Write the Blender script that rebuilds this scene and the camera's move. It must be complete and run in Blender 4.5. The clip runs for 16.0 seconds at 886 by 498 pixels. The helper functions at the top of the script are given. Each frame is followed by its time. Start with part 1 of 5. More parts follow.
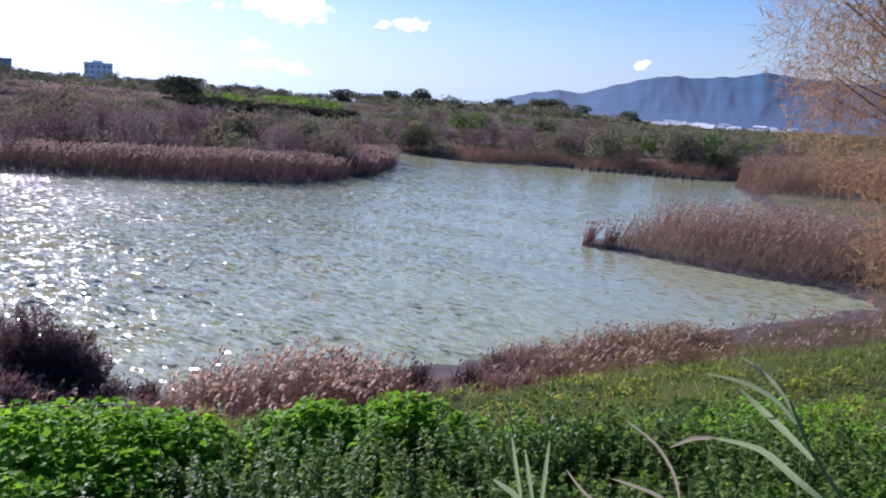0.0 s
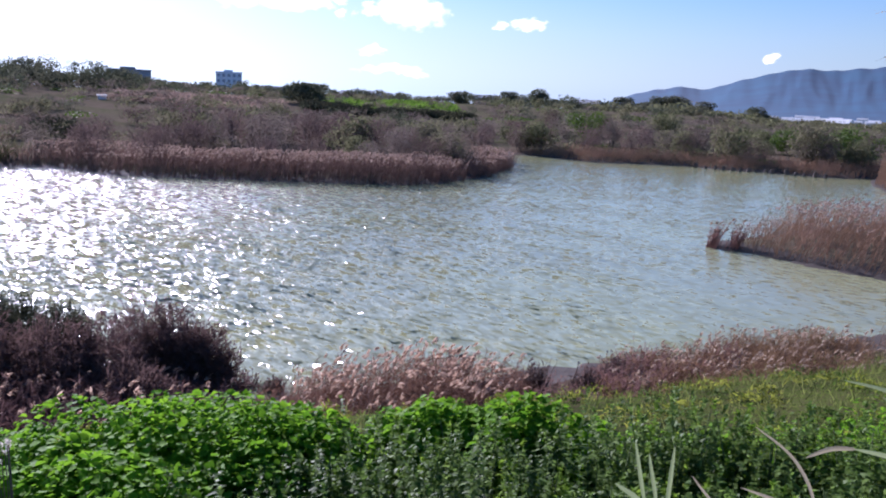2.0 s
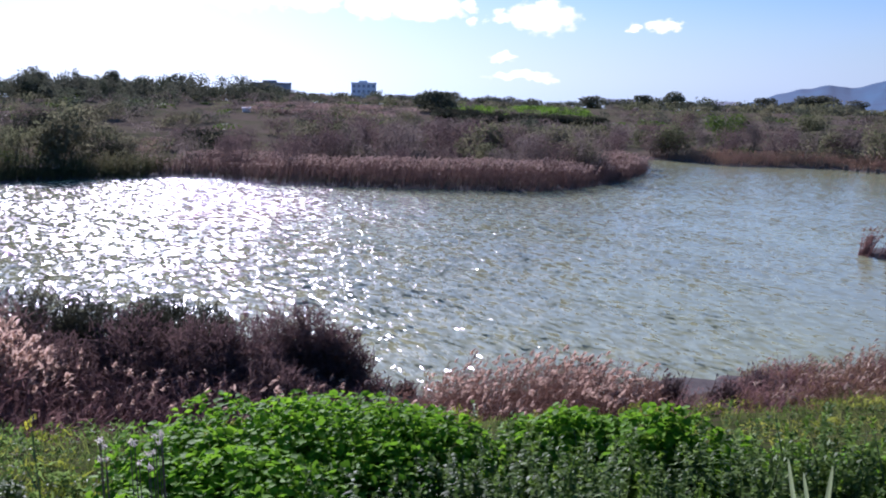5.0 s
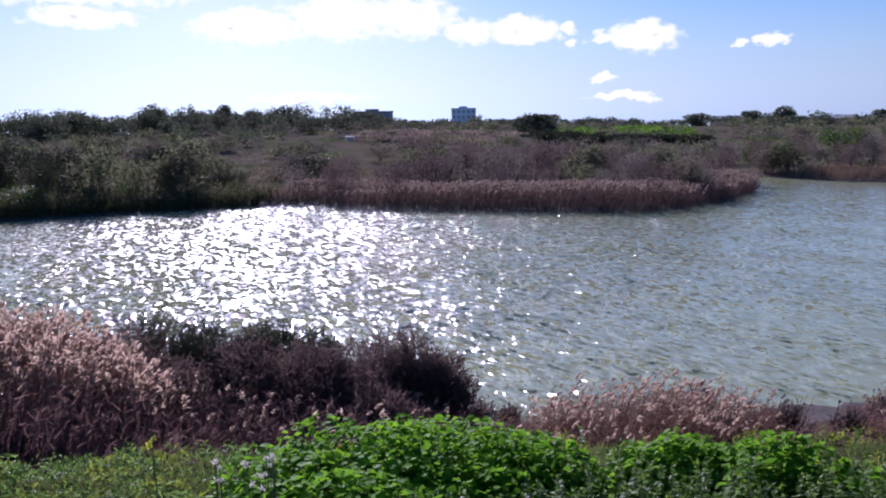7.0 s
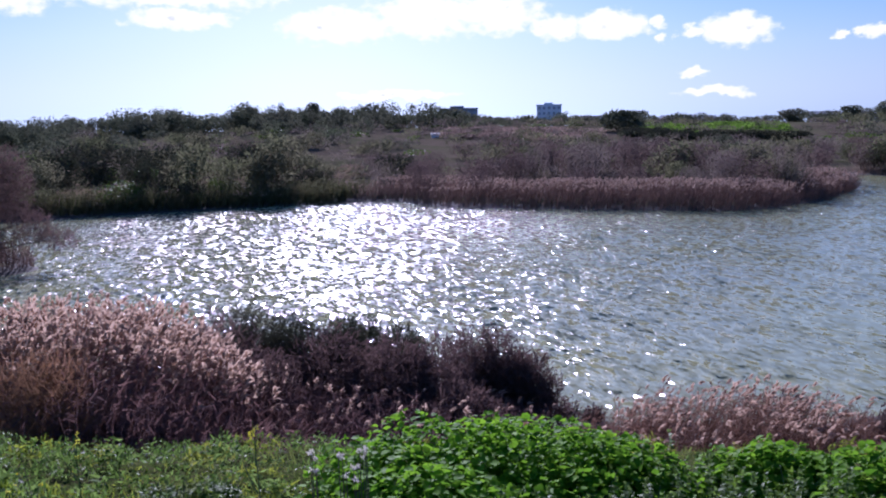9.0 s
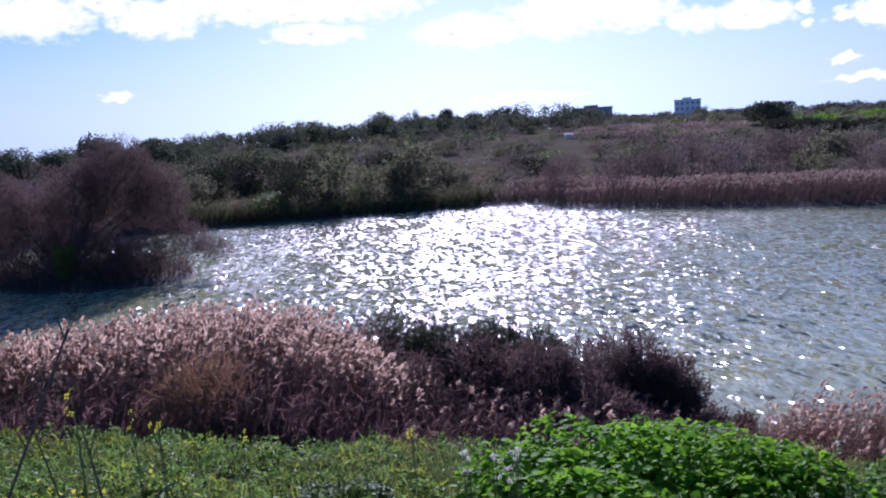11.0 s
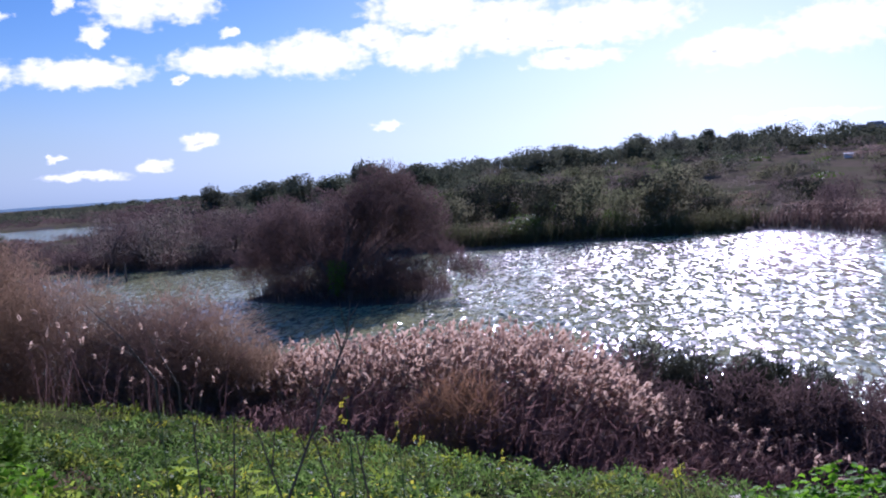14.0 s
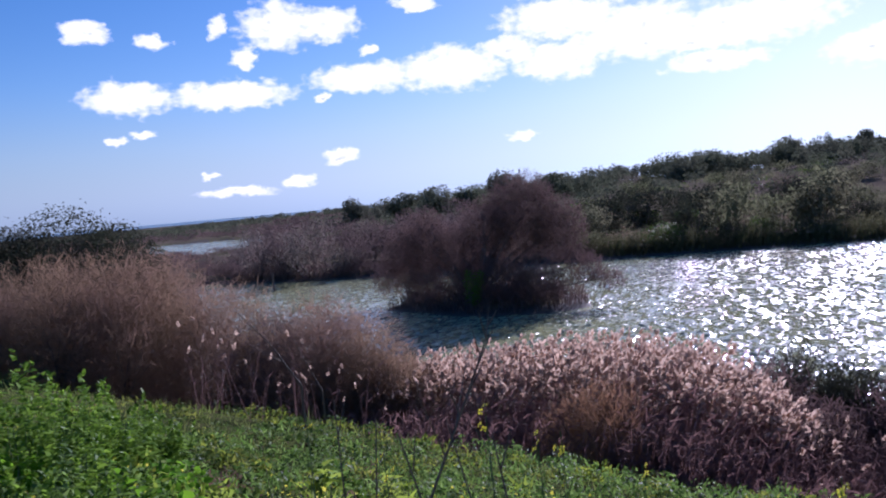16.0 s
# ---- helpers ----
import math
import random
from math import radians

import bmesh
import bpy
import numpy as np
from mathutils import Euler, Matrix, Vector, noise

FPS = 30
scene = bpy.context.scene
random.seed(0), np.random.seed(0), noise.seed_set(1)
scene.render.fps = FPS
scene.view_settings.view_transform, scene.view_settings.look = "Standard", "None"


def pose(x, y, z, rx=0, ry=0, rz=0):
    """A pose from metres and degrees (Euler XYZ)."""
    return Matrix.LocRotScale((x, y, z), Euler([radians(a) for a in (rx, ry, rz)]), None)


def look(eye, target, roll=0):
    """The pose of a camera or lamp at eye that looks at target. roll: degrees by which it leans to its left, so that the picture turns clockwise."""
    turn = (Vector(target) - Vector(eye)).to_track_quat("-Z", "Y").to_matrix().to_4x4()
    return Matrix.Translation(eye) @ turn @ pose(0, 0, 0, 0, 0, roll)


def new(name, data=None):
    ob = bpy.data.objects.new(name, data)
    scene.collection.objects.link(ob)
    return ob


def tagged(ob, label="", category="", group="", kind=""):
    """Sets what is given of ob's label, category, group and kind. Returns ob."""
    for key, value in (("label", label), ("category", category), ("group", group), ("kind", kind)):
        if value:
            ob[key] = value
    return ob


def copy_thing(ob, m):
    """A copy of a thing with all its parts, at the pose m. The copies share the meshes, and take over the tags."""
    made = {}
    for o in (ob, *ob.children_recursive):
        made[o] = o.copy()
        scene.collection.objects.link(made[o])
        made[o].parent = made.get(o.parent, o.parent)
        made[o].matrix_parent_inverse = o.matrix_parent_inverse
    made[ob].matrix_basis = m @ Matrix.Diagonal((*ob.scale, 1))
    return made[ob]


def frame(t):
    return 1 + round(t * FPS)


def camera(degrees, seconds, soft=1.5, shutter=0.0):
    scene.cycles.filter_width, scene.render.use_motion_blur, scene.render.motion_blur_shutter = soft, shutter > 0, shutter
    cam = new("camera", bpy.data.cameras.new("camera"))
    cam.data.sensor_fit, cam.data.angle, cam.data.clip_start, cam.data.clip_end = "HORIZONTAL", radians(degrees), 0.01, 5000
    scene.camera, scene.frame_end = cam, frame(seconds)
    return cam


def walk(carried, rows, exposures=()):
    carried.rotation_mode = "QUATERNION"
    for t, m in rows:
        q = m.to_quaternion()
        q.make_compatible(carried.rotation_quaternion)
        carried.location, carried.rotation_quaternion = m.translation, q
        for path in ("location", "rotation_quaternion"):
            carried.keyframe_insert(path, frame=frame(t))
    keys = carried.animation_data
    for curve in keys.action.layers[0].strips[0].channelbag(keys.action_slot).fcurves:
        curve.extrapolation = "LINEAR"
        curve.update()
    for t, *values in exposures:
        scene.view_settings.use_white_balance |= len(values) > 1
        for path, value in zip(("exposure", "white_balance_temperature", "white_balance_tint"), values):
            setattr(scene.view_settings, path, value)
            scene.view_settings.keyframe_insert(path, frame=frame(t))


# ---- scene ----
cam = camera(56.1, 16.0, soft=2.0)
# seconds, eye x, y, z, then the turn about x, y, z in degrees
PATH = [
    (0.0, -0.000, 0.000, 6.500, 80.35, -3.43, 0.58),
    (0.5, -0.002, -0.003, 6.498, 80.15, -3.45, 3.30),
    (1.0, -0.008, -0.005, 6.496, 79.95, -2.91, 5.20),
    (1.5, -0.012, -0.005, 6.494, 80.03, -2.46, 7.19),
    (2.0, -0.014, -0.004, 6.495, 80.04, -2.19, 8.54),
    (2.5, -0.018, -0.004, 6.496, 80.23, -1.67, 11.15),
    (3.0, -0.022, -0.003, 6.498, 80.25, -1.48, 12.89),
    (3.5, -0.024, -0.000, 6.493, 80.05, -1.36, 14.31),
    (4.0, -0.024, 0.005, 6.487, 80.22, -1.30, 14.66),
    (4.2, -0.026, 0.008, 6.485, 79.98, -1.26, 15.05),
    (6.5, -0.059, 0.039, 6.472, 81.54, 0.51, 22.69),
    (7.0, -0.057, 0.036, 6.474, 81.88, 0.92, 24.17),
    (7.5, -0.052, 0.020, 6.481, 81.89, 1.01, 25.71),
    (8.0, -0.052, -0.005, 6.490, 82.18, 1.43, 27.28),
    (8.2, -0.053, -0.011, 6.494, 82.11, 0.95, 27.56),
    (10.3, -0.094, -0.085, 6.506, 82.19, 3.22, 35.48),
    (10.5, -0.098, -0.091, 6.507, 82.44, 3.24, 36.37),
    (11.0, -0.104, -0.102, 6.510, 82.32, 3.44, 39.00),
    (11.5, -0.112, -0.106, 6.514, 82.21, 3.16, 41.37),
    (12.0, -0.132, -0.104, 6.527, 83.06, 2.05, 43.44),
    (12.5, -0.162, -0.106, 6.531, 83.46, 0.86, 46.43),
    (13.0, -0.189, -0.105, 6.526, 83.95, 2.64, 50.78),
    (13.5, -0.202, -0.097, 6.512, 84.29, 4.12, 54.21),
    (14.0, -0.210, -0.084, 6.500, 85.05, 4.07, 56.34),
    (14.5, -0.216, -0.077, 6.492, 85.38, 5.30, 59.07),
    (15.0, -0.221, -0.075, 6.485, 86.04, 4.20, 60.82),
    (15.5, -0.236, -0.084, 6.483, 86.10, 4.67, 63.06),
    (16.0, -0.239, -0.082, 6.481, 86.49, 5.12, 65.67),
]
walk(cam, [(t, pose(x, y, z, rx, ry, rz)) for t, x, y, z, rx, ry, rz in PATH],
     exposures=[(0.0, 1.03, 5400, 33), (4.2, 0.97, 5350, 34), (7.0, 0.6, 5250, 37), (10.5, 0.64, 5050, 40), (16.0, 0.68, 5150, 37)])

# ---- world, sun, clouds ----
SUN_AZ, SUN_EL = -38.0, 25.0          # degrees from north (y), east positive; above the horizon


class Nodes:
    """Small helper to write node trees."""

    def __init__(self, tree):
        self.tree = tree

    def add(self, kind):
        return self.tree.nodes.new(kind)

    def link(self, a, b):
        self.tree.links.new(a, b)

    def put(self, socket, value):
        if isinstance(value, bpy.types.NodeSocket):
            self.link(value, socket)
        elif value is not None:
            socket.default_value = value

    def math(self, op, a, b=None, c=None, clamp=False):
        node = self.add("ShaderNodeMath")
        node.operation, node.use_clamp = op, clamp
        for k, v in enumerate((a, b, c)):
            self.put(node.inputs[k], v)
        return node.outputs[0]

    def mix(self, fac, a, b, blend="MIX"):
        node = self.add("ShaderNodeMix")
        node.data_type, node.blend_type = "RGBA", blend
        self.put(node.inputs[0], fac)
        self.put(node.inputs[6], a if isinstance(a, bpy.types.NodeSocket) else (*a, 1))
        self.put(node.inputs[7], b if isinstance(b, bpy.types.NodeSocket) else (*b, 1))
        return node.outputs[2]

    def noise(self, vector, scale, detail=4.0, rough=0.55, distort=0.0, colour=False):
        node = self.add("ShaderNodeTexNoise")
        self.put(node.inputs["Vector"], vector)
        node.inputs["Scale"].default_value = scale
        node.inputs["Detail"].default_value = detail
        node.inputs["Roughness"].default_value = rough
        node.inputs["Distortion"].default_value = distort
        return node.outputs["Color" if colour else "Fac"]

    def span(self, value, a, b, lo=0.0, hi=1.0, smooth=True):
        node = self.add("ShaderNodeMapRange")
        node.interpolation_type = "SMOOTHSTEP" if smooth else "LINEAR"
        self.put(node.inputs[0], value)
        for k, v in enumerate((a, b, lo, hi)):
            node.inputs[k + 1].default_value = v
        return node.outputs[0]


# azimuth, elevation, half width, half height of each cloud, in degrees
CLOUDS_WEST = [
    (-87.8, 12.1, 1.48, 0.7), (-83.9, 11.4, 1.17, 0.47), (-85.6, 8.1, 2.8, 1.09), (-79.2, 8.0, 4.2, 0.86), (-78.0, 10.2, 0.86, 0.78), (-75.8, 12.3, 2.53, 1.63),
    (-72.6, 12.1, 2.33, 1.09), (-69.9, 10.3, 0.54, 0.31), (-73.2, 7.4, 0.54, 0.27), (-70.5, 8.6, 3.7, 0.97), (-64.3, 8.7, 3.89, 1.4), (-60.3, 9.5, 1.95, 0.97),
    (-57.0, 8.5, 3.11, 1.25), (-56.4, 11.2, 4.28, 1.36), (-51.7, 9.7, 5.06, 1.75), (-44.7, 9.4, 5.45, 1.4), (-47.2, 7.3, 2.92, 0.7), (-38.1, 6.9, 2.33, 0.97),
    (-66.6, 13.1, 1.75, 0.47),
]
CLOUDS_LOW = [
    (-86.6, 5.4, 0.97, 0.23), (-84.8, 5.8, 0.78, 0.23), (-72.3, 3.5, 1.09, 0.51), (-81.2, 2.8, 0.62, 0.23), (-79.4, 1.6, 2.53, 0.35), (-75.2, 2.1, 1.01, 0.39),
    (-59.7, 3.7, 1.05, 0.35), (-79.6, 12.3, 0.7, 0.7), (-47.8, 8.8, 5.84, 0.86), (-46.8, 7.3, 3.11, 0.62), (-36.6, 2.5, 0.58, 0.19), (-33.0, 2.3, 3.89, 0.31),
]
CLOUDS_EAST = [
    (-36.9, 6.8, 3.7, 1.17), (-31.0, 7.5, 3.89, 1.48), (-26.1, 7.5, 3.11, 1.36), (-22.3, 6.4, 1.75, 0.86), (-18.7, 6.5, 2.72, 0.93), (-15.6, 6.7, 0.66, 0.43),
    (-15.3, 5.6, 0.47, 0.35), (-13.7, 5.9, 0.78, 0.43), (-10.8, 5.9, 2.26, 1.05), (-5.0, 5.3, 0.47, 0.31), (-3.1, 5.4, 1.09, 0.39), (-13.5, 3.3, 1.09, 0.27),
    (-12.0, 2.0, 2.26, 0.35), (-10.5, 5.7, 1.51, 0.45), (-4.8, 5.3, 0.35, 0.2), (12.5, 3.5, 0.4, 0.23),
]
CLOUDS = CLOUDS_WEST + CLOUDS_LOW + CLOUDS_EAST

world = bpy.data.worlds.new("sky")
scene.world = world
world.use_nodes = True
world.node_tree.nodes.clear()
N = Nodes(world.node_tree)
way = N.add("ShaderNodeTexCoord").outputs["Generated"]
sky = N.add("ShaderNodeTexSky")
sky.sky_type, sky.sun_disc = "NISHITA", False
sky.sun_elevation, sky.sun_rotation = radians(SUN_EL), radians(SUN_AZ)
sky.air_density, sky.dust_density, sky.ozone_density = 1.0, 0.3, 2.0
xyz = N.add("ShaderNodeSeparateXYZ")
N.link(way, xyz.inputs[0])
azimuth = N.math("MULTIPLY", N.math("ARCTAN2", xyz.outputs[0], xyz.outputs[1]), 57.2958)
height = N.math("MULTIPLY", N.math("ARCSINE", xyz.outputs[2]), 57.2958)
sphere = N.add("ShaderNodeCombineXYZ")
N.link(azimuth, sphere.inputs[0])
N.link(N.math("MULTIPLY", height, 1.5), sphere.inputs[1])
wob = N.noise(sphere.outputs[0], 0.55, 6.0, 0.62, colour=True)
wob_rgb = N.add("ShaderNodeSeparateColor")
N.link(wob, wob_rgb.inputs[0])
finer = N.noise(sphere.outputs[0], 1.3, 2.5, 0.45)
az_w = N.math("ADD", azimuth, N.math("MULTIPLY_ADD", wob_rgb.outputs[0], 2.8, -1.4))
el_w = N.math("ADD", height, N.math("MULTIPLY_ADD", wob_rgb.outputs[1], 1.5, -0.75))
best = None
for a, e, wa, we in CLOUDS:
    u = N.math("MULTIPLY", N.math("SUBTRACT", az_w, a), 1 / wa)
    v = N.math("MULTIPLY", N.math("SUBTRACT", el_w, e), 1 / we)
    d = N.math("SUBTRACT", 1.0, N.math("ADD", N.math("MULTIPLY", u, u), N.math("MULTIPLY", v, v)))
    best = d if best is None else N.math("MAXIMUM", best, d)
best = N.math("ADD", best, N.math("MULTIPLY_ADD", finer, 1.8, -0.95))
cover = N.span(best, -0.45, 0.6)
thick = N.span(best, 0.95, 1.5)
soft_grain = N.noise(sphere.outputs[0], 0.42, 2.0, 0.5)
core = N.math("MULTIPLY", thick, N.span(soft_grain, 0.42, 0.62))
cloud_colour = N.mix(core, (13.5, 13.2, 12.8), (6.0, 6.3, 7.2))
deep = N.add("ShaderNodeHueSaturation")
deep.inputs["Saturation"].default_value = 1.35
N.link(sky.outputs[0], deep.inputs["Color"])
grey = N.add("ShaderNodeRGBToBW")
N.link(sky.outputs[0], grey.inputs[0])
pale = N.add("ShaderNodeCombineColor")
for k, f in enumerate((0.6, 0.775, 0.86)):
    N.link(N.math("MULTIPLY", grey.outputs[0], f), pale.inputs[k])
low_haze = N.span(height, -1.0, 9.5, 0.95, 0.0)
final = N.mix(N.math("MULTIPLY", cover, 0.92), N.mix(low_haze, deep.outputs[0], pale.outputs[0]), cloud_colour)
back = N.add("ShaderNodeBackground")
N.link(final, back.inputs[0])
back.inputs[1].default_value = 0.055
N.link(back.outputs[0], N.add("ShaderNodeOutputWorld").inputs[0])

sun_data = bpy.data.lights.new("sun", "SUN")
sun_data.energy, sun_data.angle, sun_data.color = 4.8, radians(0.53), (1.0, 0.94, 0.84)
sun = new("sun", sun_data)
toward_sun = Vector((math.sin(radians(SUN_AZ)) * math.cos(radians(SUN_EL)), math.cos(radians(SUN_AZ)) * math.cos(radians(SUN_EL)), math.sin(radians(SUN_EL))))
sun.matrix_world = look(toward_sun * 100, (0, 0, 0))


# ---- materials ----
def material(name):
    mat = bpy.data.materials.new(name)
    mat.use_nodes = True
    mat.node_tree.nodes.clear()
    n = Nodes(mat.node_tree)
    return mat, n, n.add("ShaderNodeOutputMaterial")


def principled(n, colour, rough=0.7, **more):
    node = n.add("ShaderNodeBsdfPrincipled")
    n.put(node.inputs["Base Color"], colour if isinstance(colour, bpy.types.NodeSocket) else (*colour, 1))
    n.put(node.inputs["Roughness"], rough)
    for key, value in more.items():
        n.put(node.inputs[key.replace("_", " ")], value)
    return node


def position(n):
    return n.add("ShaderNodeNewGeometry").outputs["Position"]


def foliage(name, a, b, c, through_light=0.35, rough=0.65, scale=0.6, gloss=0.06):
    """Leaves or twigs: three colours varied piece by piece and over the plant, lit through from behind."""
    mat, n, out = material(name)
    geo = n.add("ShaderNodeNewGeometry")
    one = n.mix(geo.outputs["Random Per Island"], a, b)
    patch = n.span(n.noise(geo.outputs["Position"], scale, 4.0), 0.38, 0.62)
    col = n.mix(patch, one, n.mix(0.5, one, c))
    body = principled(n, col, rough)
    body.inputs["Specular IOR Level"].default_value = gloss
    lit = n.add("ShaderNodeBsdfTranslucent")
    n.link(col, lit.inputs[0])
    both = n.add("ShaderNodeMixShader")
    both.inputs[0].default_value = through_light
    n.link(body.outputs[0], both.inputs[1])
    n.link(lit.outputs[0], both.inputs[2])
    n.link(both.outputs[0], out.inputs[0])
    return mat


def earth(name, a, b, c, scale, bump=0.3, rough=0.95, gloss=0.0):
    mat, n, out = material(name)
    p = position(n)
    big = n.span(n.noise(p, scale, 5.0), 0.36, 0.64)
    fine = n.noise(p, scale * 14, 6.0, 0.65)
    col = n.mix(n.span(fine, 0.35, 0.7), n.mix(big, a, b), c)
    body = principled(n, col, rough)
    body.inputs["Specular IOR Level"].default_value = gloss
    bp = n.add("ShaderNodeBump")
    bp.inputs["Strength"].default_value = bump
    bp.inputs["Distance"].default_value = 0.08
    n.link(fine, bp.inputs["Height"])
    n.link(bp.outputs[0], body.inputs["Normal"])
    n.link(body.outputs[0], out.inputs[0])
    return mat


def water_material():
    mat, n, out = material("pond_water")
    p = position(n)
    # short-crested wind waves: crests run south-east, steep across and gentler along
    turn = n.add("ShaderNodeMapping")
    turn.vector_type = "TEXTURE"
    n.link(p, turn.inputs[0])
    turn.inputs["Rotation"].default_value = (0, 0, radians(47))
    turn.inputs["Scale"].default_value = (1.0, 2.3, 1.0)
    where = n.add("ShaderNodeSeparateXYZ")
    n.link(p, where.inputs[0])
    calm = n.math("MULTIPLY", n.span(n.noise(p, 0.09, 3.0), 0.3, 0.7, 0.8, 1.2), n.span(where.outputs[0], -22.0, 5.0, 1.1, 0.2))
    lee = n.math("ADD", where.outputs[1], n.math("MULTIPLY", where.outputs[0], 0.5))
    calm = n.math("MULTIPLY", calm, n.span(lee, -6.0, 5.0, 0.3, 1.05))
    gust = n.span(n.noise(turn.outputs[0], 0.35, 3.0, 0.6), 0.4, 0.66, 0.7, 1.45)
    crest = n.span(n.noise(turn.outputs[0], 4.2, 2.0, 0.5), 0.46, 0.68, 0.55, 2.2)
    calm = n.math("MULTIPLY", calm, n.math("MULTIPLY", gust, crest))
    across, along = math.cos(radians(47)), math.sin(radians(47))
    sx = sy = None
    for scale, a, b in ((1.2, 0.6, 0.4), (3.3, 2.7, 1.6), (8.5, 1.9, 1.2)):
        rgb = n.add("ShaderNodeSeparateColor")
        n.link(n.noise(turn.outputs[0], scale, 1.0, 0.5, 0.3, colour=True), rgb.inputs[0])
        u = n.math("MULTIPLY_ADD", rgb.outputs[0], a, -a / 2)
        v = n.math("MULTIPLY_ADD", rgb.outputs[1], b, -b / 2)
        dx = n.math("SUBTRACT", n.math("MULTIPLY", u, across), n.math("MULTIPLY", v, along))
        dy = n.math("ADD", n.math("MULTIPLY", u, along), n.math("MULTIPLY", v, across))
        sx = dx if sx is None else n.math("ADD", sx, dx)
        sy = dy if sy is None else n.math("ADD", sy, dy)
    scaled = n.add("ShaderNodeCombineXYZ")
    n.link(n.math("MULTIPLY", sx, calm), scaled.inputs[0])
    n.link(n.math("MULTIPLY", sy, calm), scaled.inputs[1])
    lifted = n.add("ShaderNodeVectorMath")
    n.link(scaled.outputs[0], lifted.inputs[0])
    lifted.inputs[1].default_value = (0, 0, 1)
    facing = n.add("ShaderNodeVectorMath")
    facing.operation = "NORMALIZE"
    n.link(lifted.outputs[0], facing.inputs[0])
    mud = n.span(n.noise(p, 0.06, 3.0), 0.35, 0.65)
    col = n.mix(mud, (0.262, 0.275, 0.155), (0.275, 0.285, 0.135))
    body = principled(n, col, 0.09)
    body.inputs["IOR"].default_value = 1.33
    n.link(facing.outputs[0], body.inputs["Normal"])
    n.link(body.outputs[0], out.inputs[0])
    return mat


def plain(name, a, b, rough=0.8, scale=2.0, metal=0.0):
    mat, n, out = material(name)
    p = position(n)
    col = n.mix(n.span(n.noise(p, scale, 6.0), 0.35, 0.65), a, b)
    body = principled(n, col, rough, Metallic=metal)
    n.link(body.outputs[0], out.inputs[0])
    return mat


WATER = water_material()
BANK = earth("bank_soil_with_moss", (0.035, 0.055, 0.012), (0.06, 0.085, 0.016), (0.06, 0.05, 0.028), 0.8)
SCRUB = earth("dry_scrub_soil", (0.12, 0.095, 0.07), (0.075, 0.085, 0.04), (0.14, 0.112, 0.08), 0.05)
SOIL = earth("dark_damp_soil", (0.07, 0.05, 0.036), (0.048, 0.05, 0.024), (0.08, 0.06, 0.042), 0.3)
MUD = earth("wet_mud", (0.05, 0.042, 0.036), (0.07, 0.058, 0.05), (0.085, 0.072, 0.06), 0.5, 0.3, 0.8, 0.06)
REED = foliage("dry_reed_stalk", (0.38, 0.25, 0.17), (0.26, 0.16, 0.115), (0.31, 0.21, 0.12), 0.3, 0.7)
REED_RED = foliage("russet_reed_stalk", (0.3, 0.172, 0.145), (0.18, 0.106, 0.098), (0.23, 0.14, 0.115), 0.45, 0.8)
REED_RUST = foliage("rust_brown_reed_stalk", (0.26, 0.152, 0.105), (0.14, 0.08, 0.062), (0.2, 0.118, 0.078), 0.35, 0.8)
REED_DARK = foliage("dark_purple_brown_reed", (0.2, 0.118, 0.105), (0.12, 0.074, 0.072), (0.155, 0.096, 0.082), 0.35, 0.8)
REED_BROWN = foliage("orange_brown_rush", (0.3, 0.185, 0.1), (0.15, 0.088, 0.066), (0.24, 0.16, 0.075), 0.4, 0.8)
REED_FAR = foliage("dull_brown_reed_stalk", (0.27, 0.175, 0.14), (0.17, 0.112, 0.095), (0.2, 0.135, 0.105), 0.35, 0.8, 0.6, 0.0)
DEAD = foliage("dark_dead_twigs", (0.185, 0.12, 0.104), (0.118, 0.08, 0.072), (0.15, 0.1, 0.084), 0.38, 0.8, 0.6, 0.0)
PLUME = foliage("pale_reed_plume", (0.54, 0.43, 0.32), (0.31, 0.225, 0.16), (0.4, 0.3, 0.22), 0.5, 0.9)
REED_GREEN = foliage("green_reed_leaf", (0.085, 0.1, 0.04), (0.12, 0.12, 0.055), (0.14, 0.115, 0.062), 0.4, 0.6)
TWIG_BROWN = foliage("brown_tamarisk_twigs", (0.3, 0.197, 0.13), (0.2, 0.128, 0.095), (0.27, 0.187, 0.1), 0.55, 0.8)
TWIG_PURPLE = foliage("purple_brown_tamarisk_twigs", (0.175, 0.122, 0.108), (0.125, 0.088, 0.082), (0.15, 0.115, 0.088), 0.42, 0.8, 0.6, 0.0)
TWIG_ORANGE = foliage("orange_tamarisk_twigs", (0.42, 0.26, 0.125), (0.25, 0.155, 0.088), (0.42, 0.27, 0.085), 0.5, 0.7)
TWIG_ISLAND = foliage("grey_purple_tamarisk_twigs", (0.175, 0.115, 0.1), (0.115, 0.078, 0.073), (0.15, 0.105, 0.08), 0.4, 0.8, 0.6, 0.0)
DRY_GRASS = foliage("dry_pinkish_grass", (0.3, 0.22, 0.165), (0.21, 0.155, 0.12), (0.24, 0.2, 0.11), 0.4, 0.9, 0.1, 0.0)
PLUME_PINK = foliage("pinkish_reed_plume", (0.6, 0.44, 0.325), (0.38, 0.265, 0.195), (0.48, 0.345, 0.25), 0.55, 0.9)
LEAF_DARK = foliage("dark_shrub_leaf", (0.05, 0.058, 0.032), (0.074, 0.078, 0.046), (0.08, 0.068, 0.05), 0.22, 0.7, 0.6, 0.0)
